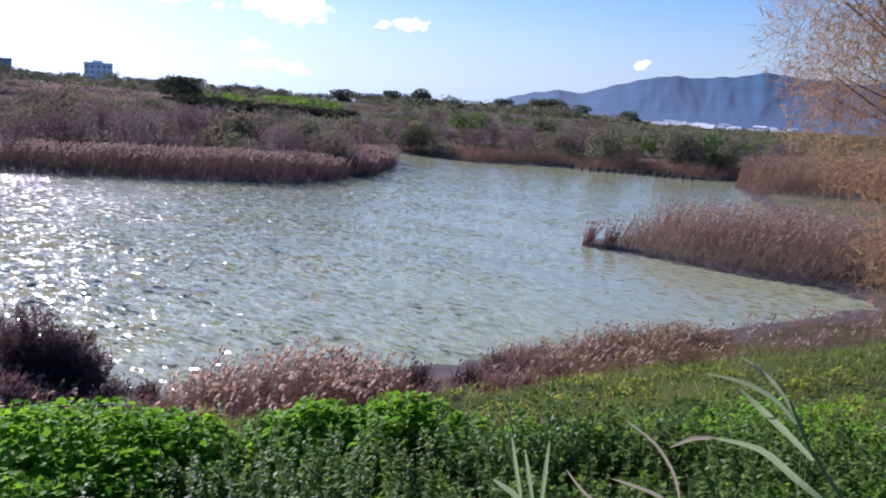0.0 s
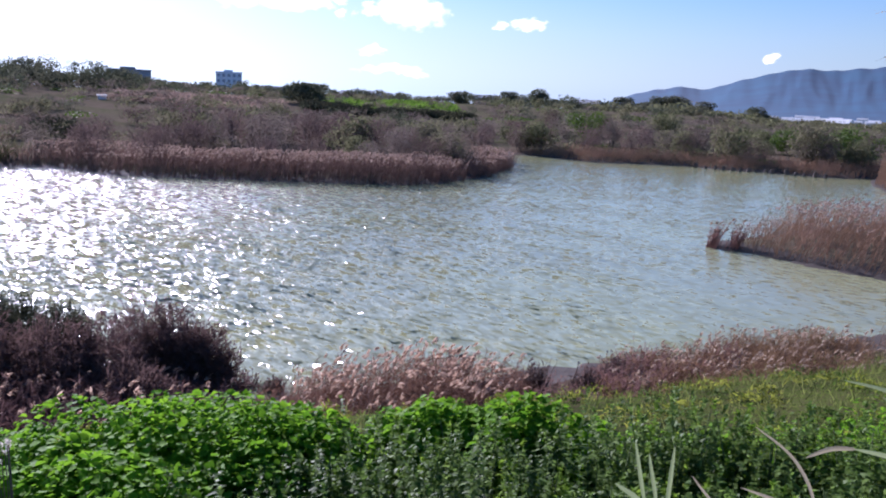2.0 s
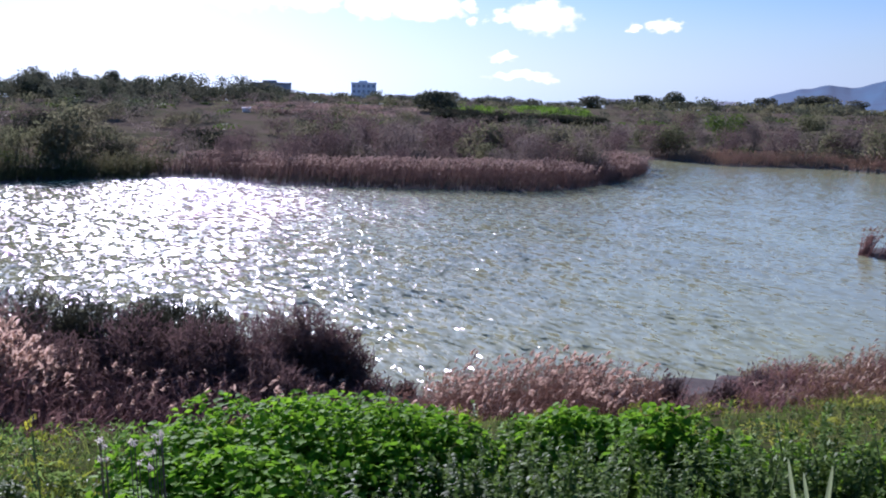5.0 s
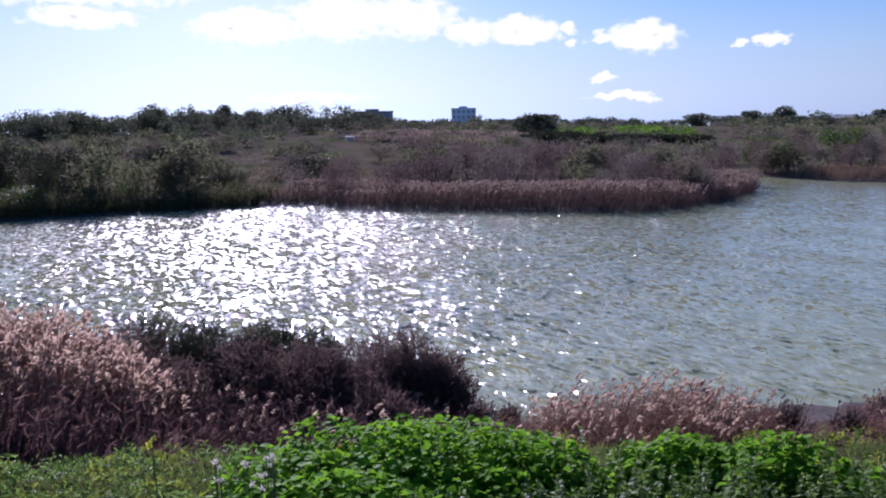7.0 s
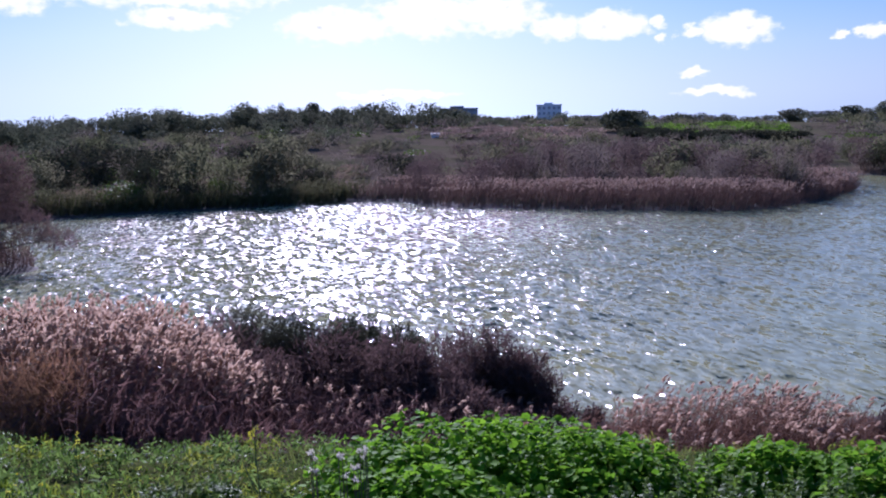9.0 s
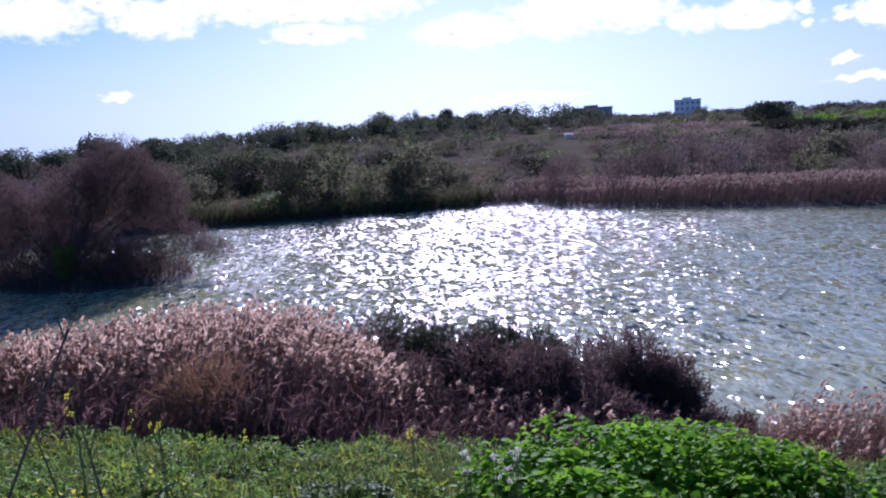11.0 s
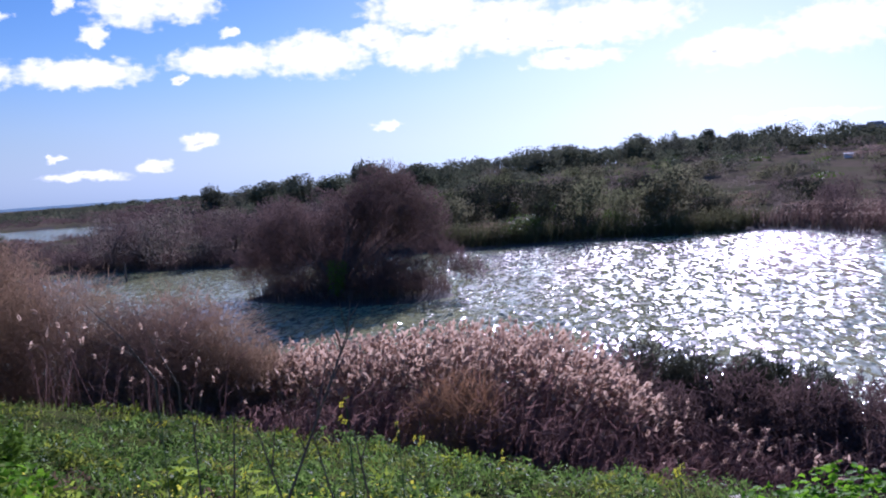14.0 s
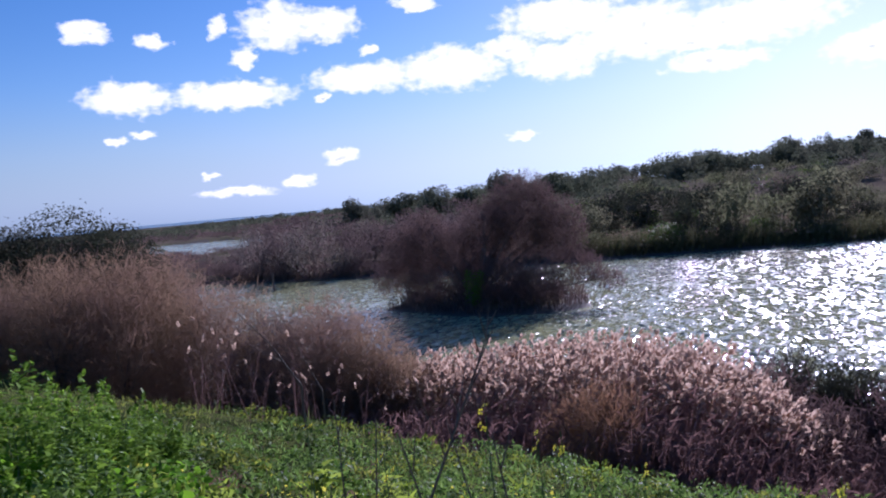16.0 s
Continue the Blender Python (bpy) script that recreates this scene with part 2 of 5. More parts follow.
# skyline foliage: olive lightened in the colour to stand for distance haze
LEAF_FAR = foliage("far_tree_leaf_haze_paled", (0.095, 0.112, 0.066), (0.12, 0.13, 0.08), (0.12, 0.112, 0.084), 0.4, 0.8, 0.08, 0.0)
LEAF_OLIVE = foliage("olive_scrub_leaf", (0.165, 0.175, 0.085), (0.14, 0.145, 0.075), (0.18, 0.155, 0.105), 0.5, 0.8, 0.12, 0.0)
LEAF_GREY = foliage("grey_brown_scrub_twig", (0.185, 0.15, 0.127), (0.15, 0.122, 0.105), (0.155, 0.14, 0.095), 0.5, 0.8, 0.12, 0.0)
LEAF_FRESH = foliage("fresh_green_scrub_leaf", (0.10, 0.17, 0.025), (0.075, 0.125, 0.022), (0.13, 0.17, 0.04), 0.35, 0.6)
MALLOW = foliage("bright_mallow_leaf", (0.065, 0.175, 0.008), (0.22, 0.41, 0.018), (0.14, 0.29, 0.016), 0.48, 0.6, 1.2, 0.06)
WEED = foliage("grey_green_weed_leaf", (0.036, 0.08, 0.012), (0.24, 0.34, 0.085), (0.12, 0.21, 0.03), 0.52, 0.5, 1.2, 0.12)
GRASS = foliage("bank_grass_blade", (0.09, 0.13, 0.012), (0.25, 0.29, 0.032), (0.23, 0.22, 0.05), 0.6, 0.6, 0.9, 0.1)
# brighter copy of GRASS: yellow-green leaf with a sunlit look set in its colour
GRASS_LIT = foliage("yellow_green_leaf_painted_sunlit", (0.17, 0.25, 0.02), (0.26, 0.33, 0.035), (0.24, 0.28, 0.06), 0.6, 0.6, 1.4, 0.1)
FIELD_GREEN = foliage("bright_field_leaf", (0.13, 0.25, 0.03), (0.17, 0.28, 0.04), (0.16, 0.24, 0.05), 0.5, 0.7, 0.2, 0.0)
GRASS_SOFT = foliage("soft_grey_green_grass", (0.085, 0.125, 0.02), (0.175, 0.215, 0.05), (0.18, 0.185, 0.065), 0.5, 0.7, 0.9, 0.05)
PETAL = foliage("yellow_petal", (0.85, 0.72, 0.03), (0.75, 0.66, 0.05), (0.8, 0.75, 0.1), 0.4, 0.6)
FLUFF = foliage("white_seed_fluff", (0.8, 0.74, 0.64), (0.65, 0.58, 0.5), (0.75, 0.68, 0.58), 0.5, 0.9)
BARK = plain("grey_brown_bark", (0.085, 0.062, 0.05), (0.13, 0.10, 0.08), 0.9, 9.0)
STALK_DRY = plain("dry_weed_stalk", (0.12, 0.075, 0.05), (0.17, 0.115, 0.075), 0.8, 30.0)
ARUNDO = foliage("grey_green_cane_leaf", (0.26, 0.32, 0.15), (0.34, 0.4, 0.2), (0.3, 0.34, 0.17), 0.4, 0.45, 2.0, 0.4)
STRAW = foliage("straw_cane_leaf", (0.5, 0.42, 0.28), (0.4, 0.33, 0.22), (0.45, 0.38, 0.25), 0.35, 0.6)
# blue of distance haze is put into the mountains' base colour
HAZE_ROCK = plain("far_mountain_painted_haze", (0.004, 0.05, 0.115), (0.006, 0.07, 0.14), 1.0, 0.006)
WHITE_WALL = plain("white_render", (0.72, 0.72, 0.72), (0.62, 0.63, 0.65), 0.8, 0.3)
BLUE_WALL = plain("pale_blue_grey_render", (0.68, 0.74, 0.8), (0.74, 0.78, 0.82), 0.8, 0.2)
DARK_WALL = plain("dull_grey_wall", (0.28, 0.29, 0.32), (0.34, 0.34, 0.36), 0.85, 0.2)
GLASS = plain("dark_window_glass", (0.26, 0.31, 0.38), (0.3, 0.34, 0.4), 0.15, 0.2)
SEA = plain("far_sea", (0.05, 0.10, 0.13), (0.06, 0.12, 0.15), 0.35, 0.01)
PLASTIC = plain("white_greenhouse_sheet", (0.75, 0.75, 0.72), (0.6, 0.6, 0.58), 0.6, 0.05)


# ---- mesh helpers ----
rng = np.random.default_rng(7)


def mesh_np(name, verts, tris, mats, index=None):
    """A mesh object from arrays of vertices and triangles; index: a material slot for each triangle."""
    verts, tris = np.asarray(verts, np.float32), np.asarray(tris, np.int32)
    me = bpy.data.meshes.new(name)
    me.vertices.add(len(verts))
    me.vertices.foreach_set("co", verts.ravel())
    me.loops.add(tris.size)
    me.loops.foreach_set("vertex_index", tris.ravel())
    me.polygons.add(len(tris))
    me.polygons.foreach_set("loop_start", np.arange(len(tris), dtype=np.int32) * 3)
    for m in (mats if isinstance(mats, (list, tuple)) else [mats]):
        me.materials.append(m)
    if index is not None:
        me.polygons.foreach_set("material_index", np.asarray(index, np.int32))
    me.update()
    me.validate()
    return new(name, me)


class Soup:
    """Collects triangle strips in numpy before they become one mesh."""

    def __init__(self):
        self.v, self.t, self.m, self.n = [], [], [], 0

    def tris(self, pts, slot=0):
        """pts: (k, 3, 3) loose triangles."""
        k = len(pts)
        self.v.append(pts.reshape(-1, 3))
        self.t.append(np.arange(3 * k).reshape(-1, 3) + self.n)
        self.m.append(np.full(k, slot))
        self.n += 3 * k

    def strips(self, left, right, slot=0):
        """left, right: (k, s, 3) edges of k ribbons with s stations."""
        k, s = left.shape[:2]
        v = np.stack([left, right], 2).reshape(k, 2 * s, 3)
        base = (np.arange(k) * 2 * s)[:, None, None] + self.n
        faces = []
        for i in range(s - 1):
            a = 2 * i
            faces += [(a, a + 1, a + 3), (a, a + 3, a + 2)]
        f = np.array(faces)[None] + base
        self.v.append(v.reshape(-1, 3))
        self.t.append(f.reshape(-1, 3))
        self.m.append(np.full(k * len(faces), slot))
        self.n += k * 2 * s

    def fans(self, grid, faces, slot=0):
        """grid: (k, p, 3) the same small piece k times; faces: (f, 3) its triangles."""
        k, p = grid.shape[:2]
        f = np.asarray(faces)[None] + (np.arange(k) * p)[:, None, None] + self.n
        self.v.append(grid.reshape(-1, 3))
        self.t.append(f.reshape(-1, 3))
        self.m.append(np.full(k * len(faces), slot))
        self.n += k * p

    def build(self, name, mats):
        return mesh_np(name, np.concatenate(self.v), np.concatenate(self.t), mats, np.concatenate(self.m))


def unit(a):
    return a / np.maximum(np.linalg.norm(a, axis=-1, keepdims=True), 1e-9)


def rand_dirs(k):
    return unit(rng.normal(size=(k, 3)))


def blades(soup, base, way, length, width, droop, slot=0, stations=3, side=None):
    """Tapered ribbons that bend down: grass blades, reed leaves, twigs."""
    k = len(base)
    if side is None:
        side = unit(np.cross(way, rand_dirs(k)))
    t = np.linspace(0, 1, stations)[None, :, None]
    mid = base[:, None] + way[:, None] * (length[:, None, None] * t)
    mid = mid - np.array([0, 0, 1.0]) * (droop * length)[:, None, None] * t ** 2
    half = (width[:, None, None] / 2) * np.clip(1.02 - t ** 1.5, 0.04, 1)
    soup.strips(mid - side[:, None] * half, mid + side[:, None] * half, slot)


def tube(bm, points, radii, sides=6):
    """A tapered tube along points in a bmesh."""
    rings = []
    for i, p in enumerate(points):
        p = Vector(p)
        d = (Vector(points[min(i + 1, len(points) - 1)]) - Vector(points[max(i - 1, 0)])).normalized()
        a = d.orthogonal().normalized()
        b = d.cross(a)
        rings.append([bm.verts.new(p + (a * math.cos(2 * math.pi * j / sides) + b * math.sin(2 * math.pi * j / sides)) * radii[i]) for j in range(sides)])
    for r0, r1 in zip(rings, rings[1:]):
        for j in range(sides):
            bm.faces.new((r0[j], r0[(j + 1) % sides], r1[(j + 1) % sides], r1[j]))
    bm.faces.new(rings[0][::-1])
    bm.faces.new(rings[-1])


def part(name, bm, mat, parent, label=""):
    me = bpy.data.meshes.new(name)
    bm.to_mesh(me)
    bm.free()
    me.materials.append(mat)
    ob = new(name, me)
    ob.parent = parent
    return tagged(ob, label)


def box(bm, lo, hi, bevel=0.0):
    m = Matrix.LocRotScale([(a + b) / 2 for a, b in zip(lo, hi)], None, [b - a for a, b in zip(lo, hi)])
    made = bmesh.ops.create_cube(bm, size=1.0, matrix=m)
    if bevel:
        edges = list({e for v in made["verts"] for e in v.link_edges})
        bmesh.ops.bevel(bm, geom=edges, offset=bevel, segments=1, affect="EDGES")


# ---- the lie of the land ----
BANK_AZ = radians(-32.0)
BN = np.array([math.sin(BANK_AZ), math.cos(BANK_AZ)])     # down the bank, towards the pond
BL = np.array([-BN[1], BN[0]])                            # along the bank, to the west
POND = np.array([(17, 31), (8, 25), (-0.5, 19.7), (-9, 14.6), (-17.5, 9.3), (-26, 4.5), (-36, 2.5), (-50, 6), (-66, 8.5), (-78, 9.5),
                 (-85, 11), (-82, 14), (-77, 17.5), (-71, 23), (-64, 34), (-60, 40.5), (-54.5, 48.7), (-50.5, 54.5), (-47, 60.5), (-42, 63.5),
                 (-34, 60), (-22, 62), (-12.5, 64.2), (-10, 67.7), (-7.3, 75), (-5.6, 90), (-7.4, 114), (-2.5, 110), (2.6, 104), (9.8, 105.6),
                 (15.5, 105.2), (17, 102.3), (22.4, 100.8), (28, 97), (33.6, 97.5), (31, 90), (28.5, 77), (25, 62), (18, 54), (11.5, 47.5),
                 (7.6, 43.4), (7.4, 41.8), (8.6, 41.4), (10, 39.6), (12, 37.4), (14, 35.6), (16, 34.6)], float)
ISLAND = np.array([(-47.8, 17), (-43.3, 18.2), (-39.3, 19.7), (-37.6, 22.2), (-38, 25), (-42, 27.5), (-48, 24), (-50, 20)], float)
LAGOON = np.array([(-150, 15), (-170, 34), (-235, 50), (-250, 20), (-190, 8)], float)


def inside_distance(poly, p):
    """Distance to the polygon's edge, positive inside."""
    best = np.full(len(p), 1e9)
    odd = np.zeros(len(p), bool)
    for a, b in zip(poly, np.roll(poly, -1, 0)):
        ab = b - a
        t = np.clip(((p - a) @ ab) / (ab @ ab), 0, 1)
        best = np.minimum(best, np.linalg.norm(p - a - t[:, None] * ab, axis=1))
        cross = (a[1] > p[:, 1]) != (b[1] > p[:, 1])
        with np.errstate(divide="ignore", invalid="ignore"):
            xs = a[0] + (p[:, 1] - a[1]) / (b[1] - a[1]) * ab[0]
        odd ^= cross & (p[:, 0] < xs)
    return np.where(odd, best, -best)


def step(a, b, x):
    t = np.clip((x - a) / (b - a), 0, 1)
    return t * t * (3 - 2 * t)


def ripple(p, size):
    """Cheap smooth noise, about -1 to 1, from a few turned sine waves."""
    x, y = p[:, 0] / size, p[:, 1] / size
    return (np.sin(1.7 * x + 0.9 * y + 1.3) + np.sin(-1.1 * x + 2.1 * y + 0.4) + np.sin(2.9 * x - 1.6 * y + 2.2) * 0.6 + np.sin(0.6 * x + 3.3 * y) * 0.5) / 3.1


def water_edge(p):
    """Metres into the water (positive) or away from it on land."""
    w = np.minimum(inside_distance(POND, p), -inside_distance(ISLAND, p))
    w = np.maximum(w, inside_distance(LAGOON, p))
    return w + 0.35 * ripple(p, 1.9) + 0.2 * ripple(p[:, ::-1], 0.7)


def ground_z(p):
    p = np.asarray(p, float).reshape(-1, 2)
    down, along = p @ BN, np.clip(p @ BL, -30, 30)
    bank = 4.9 - 0.225 * np.clip(down, 0, 40) + 0.04 * along + 0.05 * np.clip(down, -30, 0)
    bank = bank + 0.06 * ripple(p, 0.9) + 0.1 * ripple(p, 3.1)
    toe = step(8.6, 14.0, down)
    wet = water_edge(p)
    dry = np.clip(-wet, 0, None)
    az = np.degrees(np.arctan2(p[:, 0], p[:, 1]))
    far = np.hypot(p[:, 0], p[:, 1])
    hill = np.interp(az, [-120, -84, -72, -55, -40, -20, -10, 0, 8, 12, 14.5, 30], [0.6, 0.6, 2.8, 6.0, 6.4, 5.8, 5.6, 5.3, 4.6, 3.0, 1.4, 1.2])
    land = 0.1 + 0.45 * step(0, 3.5, dry) + hill * step(8, 150, dry) * (1 - step(420, 700, far))
    land = land + 0.25 * ripple(p, 9.0) * step(3, 20, dry) + 0.8 * ripple(p, 40.0) * step(30, 100, dry) * (1 - step(420, 700, far))
    z = bank * (1 - toe) + land * toe
    return np.where(wet > 0, -1.3 * step(0, 4.0, wet), z)


def make_ground():
    front = np.arange(-112, 46, 0.4)
    rest = np.arange(48, 248, 4.0)
    az = np.radians(np.concatenate([front, rest]))
    r = [0.0, 0.5]
    while r[-1] < 4600:
        r.append(r[-1] + (0.25 if r[-1] < 20 else 0.6 if r[-1] < 60 else 0.9 if r[-1] < 118 else max(1.5, r[-1] * 0.03)))
    r = np.array(r[1:])
    p = np.stack([np.outer(r, np.sin(az)), np.outer(r, np.cos(az))], -1).reshape(-1, 2)
    z = ground_z(p)
    verts = np.concatenate([np.column_stack([p, z]), [[0, 0, ground_z([[0, 0]])[0]]]])
    k, m = len(az), len(r)
    i, j = np.meshgrid(np.arange(m - 1), np.arange(k), indexing="ij")
    a, b = i * k + j, i * k + (j + 1) % k
    c, d = a + k, b + k
    tris = np.concatenate([np.stack([a, d, c], -1).reshape(-1, 3), np.stack([a, b, d], -1).reshape(-1, 3)])
    hub = np.stack([np.full(k, m * k), (np.arange(k) + 1) % k, np.arange(k)], -1)
    tris = np.concatenate([tris, hub])
    mid = verts[tris].mean(1)
    wet = water_edge(mid[:, :2])
    down = mid[:, :2] @ BN
    slot = np.where(wet > -1.2, 2, np.where((down > 9.4) & (down < 22) & (np.hypot(mid[:, 0], mid[:, 1]) < 60), 3, np.where((down < 9.6) & (np.hypot(mid[:, 0], mid[:, 1]) < 60), 0, 1)))
    ob = mesh_np("ground", verts, tris, [BANK, SCRUB, MUD, SOIL], slot)
    ob.data.polygons.foreach_set("use_smooth", np.ones(len(ob.data.polygons), bool))
    return tagged(ob, "grassy bank and dry scrubland round a pond", "ground", kind="structure")


make_ground()
bm = bmesh.new()
bmesh.ops.create_grid(bm, x_segments=60, y_segments=40, size=1.0, matrix=Matrix.Translation((-95, 50, 0)) @ Matrix.Diagonal((170, 82, 1, 1)))
me = bpy.data.meshes.new("water")
bm.to_mesh(me)
bm.free()
me.materials.append(WATER)
tagged(new("water", me), "grey-green rippled pond water glittering in the sun", "water", kind="structure")


# ---- reeds ----
REED_TIP = foliage("dull_pink_reed_plume", (0.40, 0.30, 0.24), (0.28, 0.2, 0.16), (0.33, 0.24, 0.18), 0.4, 0.9, 0.6, 0.0)


def polar(az, dist):
    return np.stack([np.sin(np.radians(az)) * dist, np.cos(np.radians(az)) * dist], -1)


def scatter(poly, count):
    """Random places inside a polygon of (x, y)."""
    poly = np.asarray(poly, float)
    got = np.zeros((0, 2))
    while len(got) < count:
        p = rng.uniform(poly.min(0), poly.max(0), (count * 3, 2))
        got = np.concatenate([got, p[inside_distance(poly, p) > 0]])
    return got[:count]


def reeds(name, label, places, tall, mats, thick=0.012, plume=0.8, leaves=4, lean=(0.25, -0.05), plume_size=0.26, spread=0.14, sink=0.0, bare=-99.0, fine=True):
    """A bed of stalks with leaves and drooping plumes, one mesh. mats: stalk, plume. tall: height of each."""
    k = len(places)
    soup = Soup()
    base = np.column_stack([places, np.maximum(ground_z(places), -0.25) - 0.05 - sink])
    way = unit(np.column_stack([rng.normal(lean[0], spread, k), rng.normal(lean[1], spread, k), np.ones(k)]))
    w = thick * rng.uniform(0.8, 1.3, k)
    blades(soup, base, way, tall, w, np.full(k, 0.04), 0, 3)
    blades(soup, base, way, tall * 0.97, w, np.full(k, 0.04), 0, 2, unit(np.cross(way, np.array([0.3, 1.0, 0.1]))))
    for i in range(leaves):
        up = rng.uniform(0.25, 0.9, k)
        root = base + way * (tall * up)[:, None]
        out = unit(np.column_stack([rng.normal(lean[0] * 1.5, 0.8, k), rng.normal(0, 0.8, k), rng.uniform(0.5, 1.4, k)]))
        blades(soup, root, out, rng.uniform(0.12, 0.2, k) * np.clip(tall, 0.8, 2.4), thick * 1.4 * np.ones(k), rng.uniform(0.1, 0.4, k), 0, 3 if fine else 2)
    has = (rng.random(k) < plume) & (tall > np.quantile(tall, 0.3)) & (down_of(places) > bare)
    tip = base[has] + way[has] * tall[has][:, None] - np.array([0, 0, 0.04]) * tall[has][:, None]
    m = len(tip)
    side = unit(np.column_stack([rng.normal(0.55, 0.25, m), rng.normal(-0.15, 0.25, m), np.full(m, 0.9)]))
    for i in range(5 if fine else 3):
        out = unit(side + rng.normal(0, 0.2, (m, 3)))
        blades(soup, tip - side * 0.1 * plume_size * i, out, plume_size * rng.uniform(0.55, 0.95, m), np.full(m, plume_size * 0.26), rng.uniform(0.2, 0.7, m), 1, 3 if fine else 2)
    ob = soup.build(name, mats)
    return tagged(ob, label, "reeds", kind="stuff")


def band(az0, az1, d0, d1, count):
    a = rng.uniform(az0, az1, count)
    d = np.sqrt(rng.uniform(d0 * d0, d1 * d1, count))
    return polar(a, d)


def down_of(p):
    return p @ BN


def on_land(p, margin=0.0, water=0.7):
    """Keep what stands on land or at most a little way into the water."""
    return p[water_edge(p) < water - margin]


# dense tall bed on the west shore, below the grass
p = band(-76, -40, 12.0, 19.5, 9000)
p = p[(down_of(p) > 11.2) & (down_of(p) < 17.0)]
a = np.degrees(np.arctan2(p[:, 0], p[:, 1]))
t = np.interp(a, [-76, -68, -60, -53, -48, -43, -40], [2.2, 2.75, 3.1, 3.25, 2.6, 1.7, 1.2]) * rng.uniform(0.8, 1.08, len(p)) * np.interp(down_of(p), [11.2, 13.5], [0.5, 1.0])
reeds("reed_bed", "tall dry reeds with pale pinkish plumes on the shore", p, t, [REED_RED, PLUME_PINK], 0.013, 1.0, 3, plume_size=0.25, bare=13.3)

p = band(-77, -24, 11.5, 18.0, 6000)
p = p[(down_of(p) > 10.9) & (down_of(p) < 13.2)]
reeds("dead_scrub", "dark purple-brown dead scrub at the foot of the bank", p, rng.uniform(0.5, 1.15, len(p)), [REED_DARK, REED_DARK], 0.011, 0.0, 6, spread=0.35)

# a few plumed reeds before the tamarisks
p = band(-84, -72, 12.5, 15.5, 120)
p = p[ripple(p, 0.9) > -0.1]
reeds("reed_bed", "thin scattered reeds with pale plumes before tamarisks", p, rng.uniform(1.1, 1.9, len(p)), [REED_DARK, PLUME_PINK], 0.008, 0.7, 3, plume_size=0.16)

# russet reeds below the mallow, in front of the open water
p = band(-22.5, -1.5, 13.0, 18.5, 3600)
p = p[ripple(p, 0.8) + 0.7 * ripple(p, 0.33) > -0.45]
p = p[(down_of(p) > 12.4) & (down_of(p) < 16.6)]
t = rng.uniform(0.9, 1.45, len(p)) * (0.8 + 0.25 * ripple(p, 1.3)) * np.interp(np.degrees(np.arctan2(p[:, 0], p[:, 1])), [-22.5, -19.5, -17.5, -6, -3, -1.5], [0.55, 0.75, 1.15, 1.15, 0.75, 0.4])
reeds("reed_bed", "russet dry reeds with pale plumes at the water's edge", p, t, [REED_RUST, PLUME_PINK], 0.010, 0.3, 5, plume_size=0.18, bare=12.6)

p = band(-52, -20, 12.0, 17.5, 7500)
p = p[(down_of(p) > 12.0) & (down_of(p) < 16.5) & ((np.degrees(np.arctan2(p[:, 0], p[:, 1])) < -23.5) | (down_of(p) < 13.2))]
a = np.degrees(np.arctan2(p[:, 0], p[:, 1]))
t = np.interp(a, [-52, -43, -35, -28, -22], [2.3, 1.9, 1.6, 1.35, 1.0]) * rng.uniform(0.6, 1.05, len(p)) * np.interp(down_of(p), [12.0, 13.6], [0.5, 1.0])
reeds("reed_bed", "dark russet reeds beside tamarisk bushes", p, t, [REED_DARK, PLUME_PINK], 0.012, 0.09, 6, plume_size=0.2, bare=13.0)

p = band(3.0, 20.0, 15.5, 26.0, 5200)
p = p[(down_of(p) > 11.8) & (down_of(p) < 17.4)]
a = np.degrees(np.arctan2(p[:, 0], p[:, 1]))
lush = ripple(p, 0.9) + 0.6 * ripple(p, 0.37)
p, a, lush = p[lush > -0.35], a[lush > -0.35], lush[lush > -0.35]
t = rng.uniform(0.6, 1.1, len(p)) * (0.85 + 0.3 * lush) * np.interp(a, [3, 6, 9, 15, 18, 20], [0.3, 0.5, 0.78, 0.88, 0.55, 0.4])
reeds("reed_bed", "rusty brown rushes with pale plumes on the muddy shore", p, t, [REED_BROWN, PLUME], 0.010, 0.13, 6, lean=(0.1, 0.0), plume_size=0.17, bare=12.4)
p = band(3.0, 12.0, 16.5, 22.5, 1500)
p = p[(down_of(p) > 13.2) & (down_of(p) < 17.0)]
p = p[ripple(p, 0.7) > 0.0]
reeds("reed_bed", "dark dead sedge on the muddy shore", p, rng.uniform(0.35, 0.75, len(p)), [REED_RED, PLUME], 0.012, 0.08, 6, plume_size=0.17, spread=0.35)

p = band(14, 33, 18.0, 31.0, 1500)
p = p[(down_of(p) > 12.0) & (down_of(p) < 17.0)]
p = p[ripple(p, 0.9) > -0.2]
t = rng.uniform(0.35, 0.75, len(p))
reeds("reed_bed", "straw-coloured reeds with pale plumes in wet grass", p, t, [REED, PLUME], 0.012, 0.3, plume_size=0.2)

p = band(-2.5, 7.0, 15.5, 21.0, 1500)
p = p[ripple(p, 0.6) > 0.05]
p = p[(down_of(p) > 11.5) & (down_of(p) < 16.3)]
reeds("reed_bed", "short dark sedge in the mud by the open water", p, rng.uniform(0.15, 0.45, len(p)), [REED_RED, REED_TIP], 0.011, 0.08, 5, plume_size=0.12, spread=0.4)

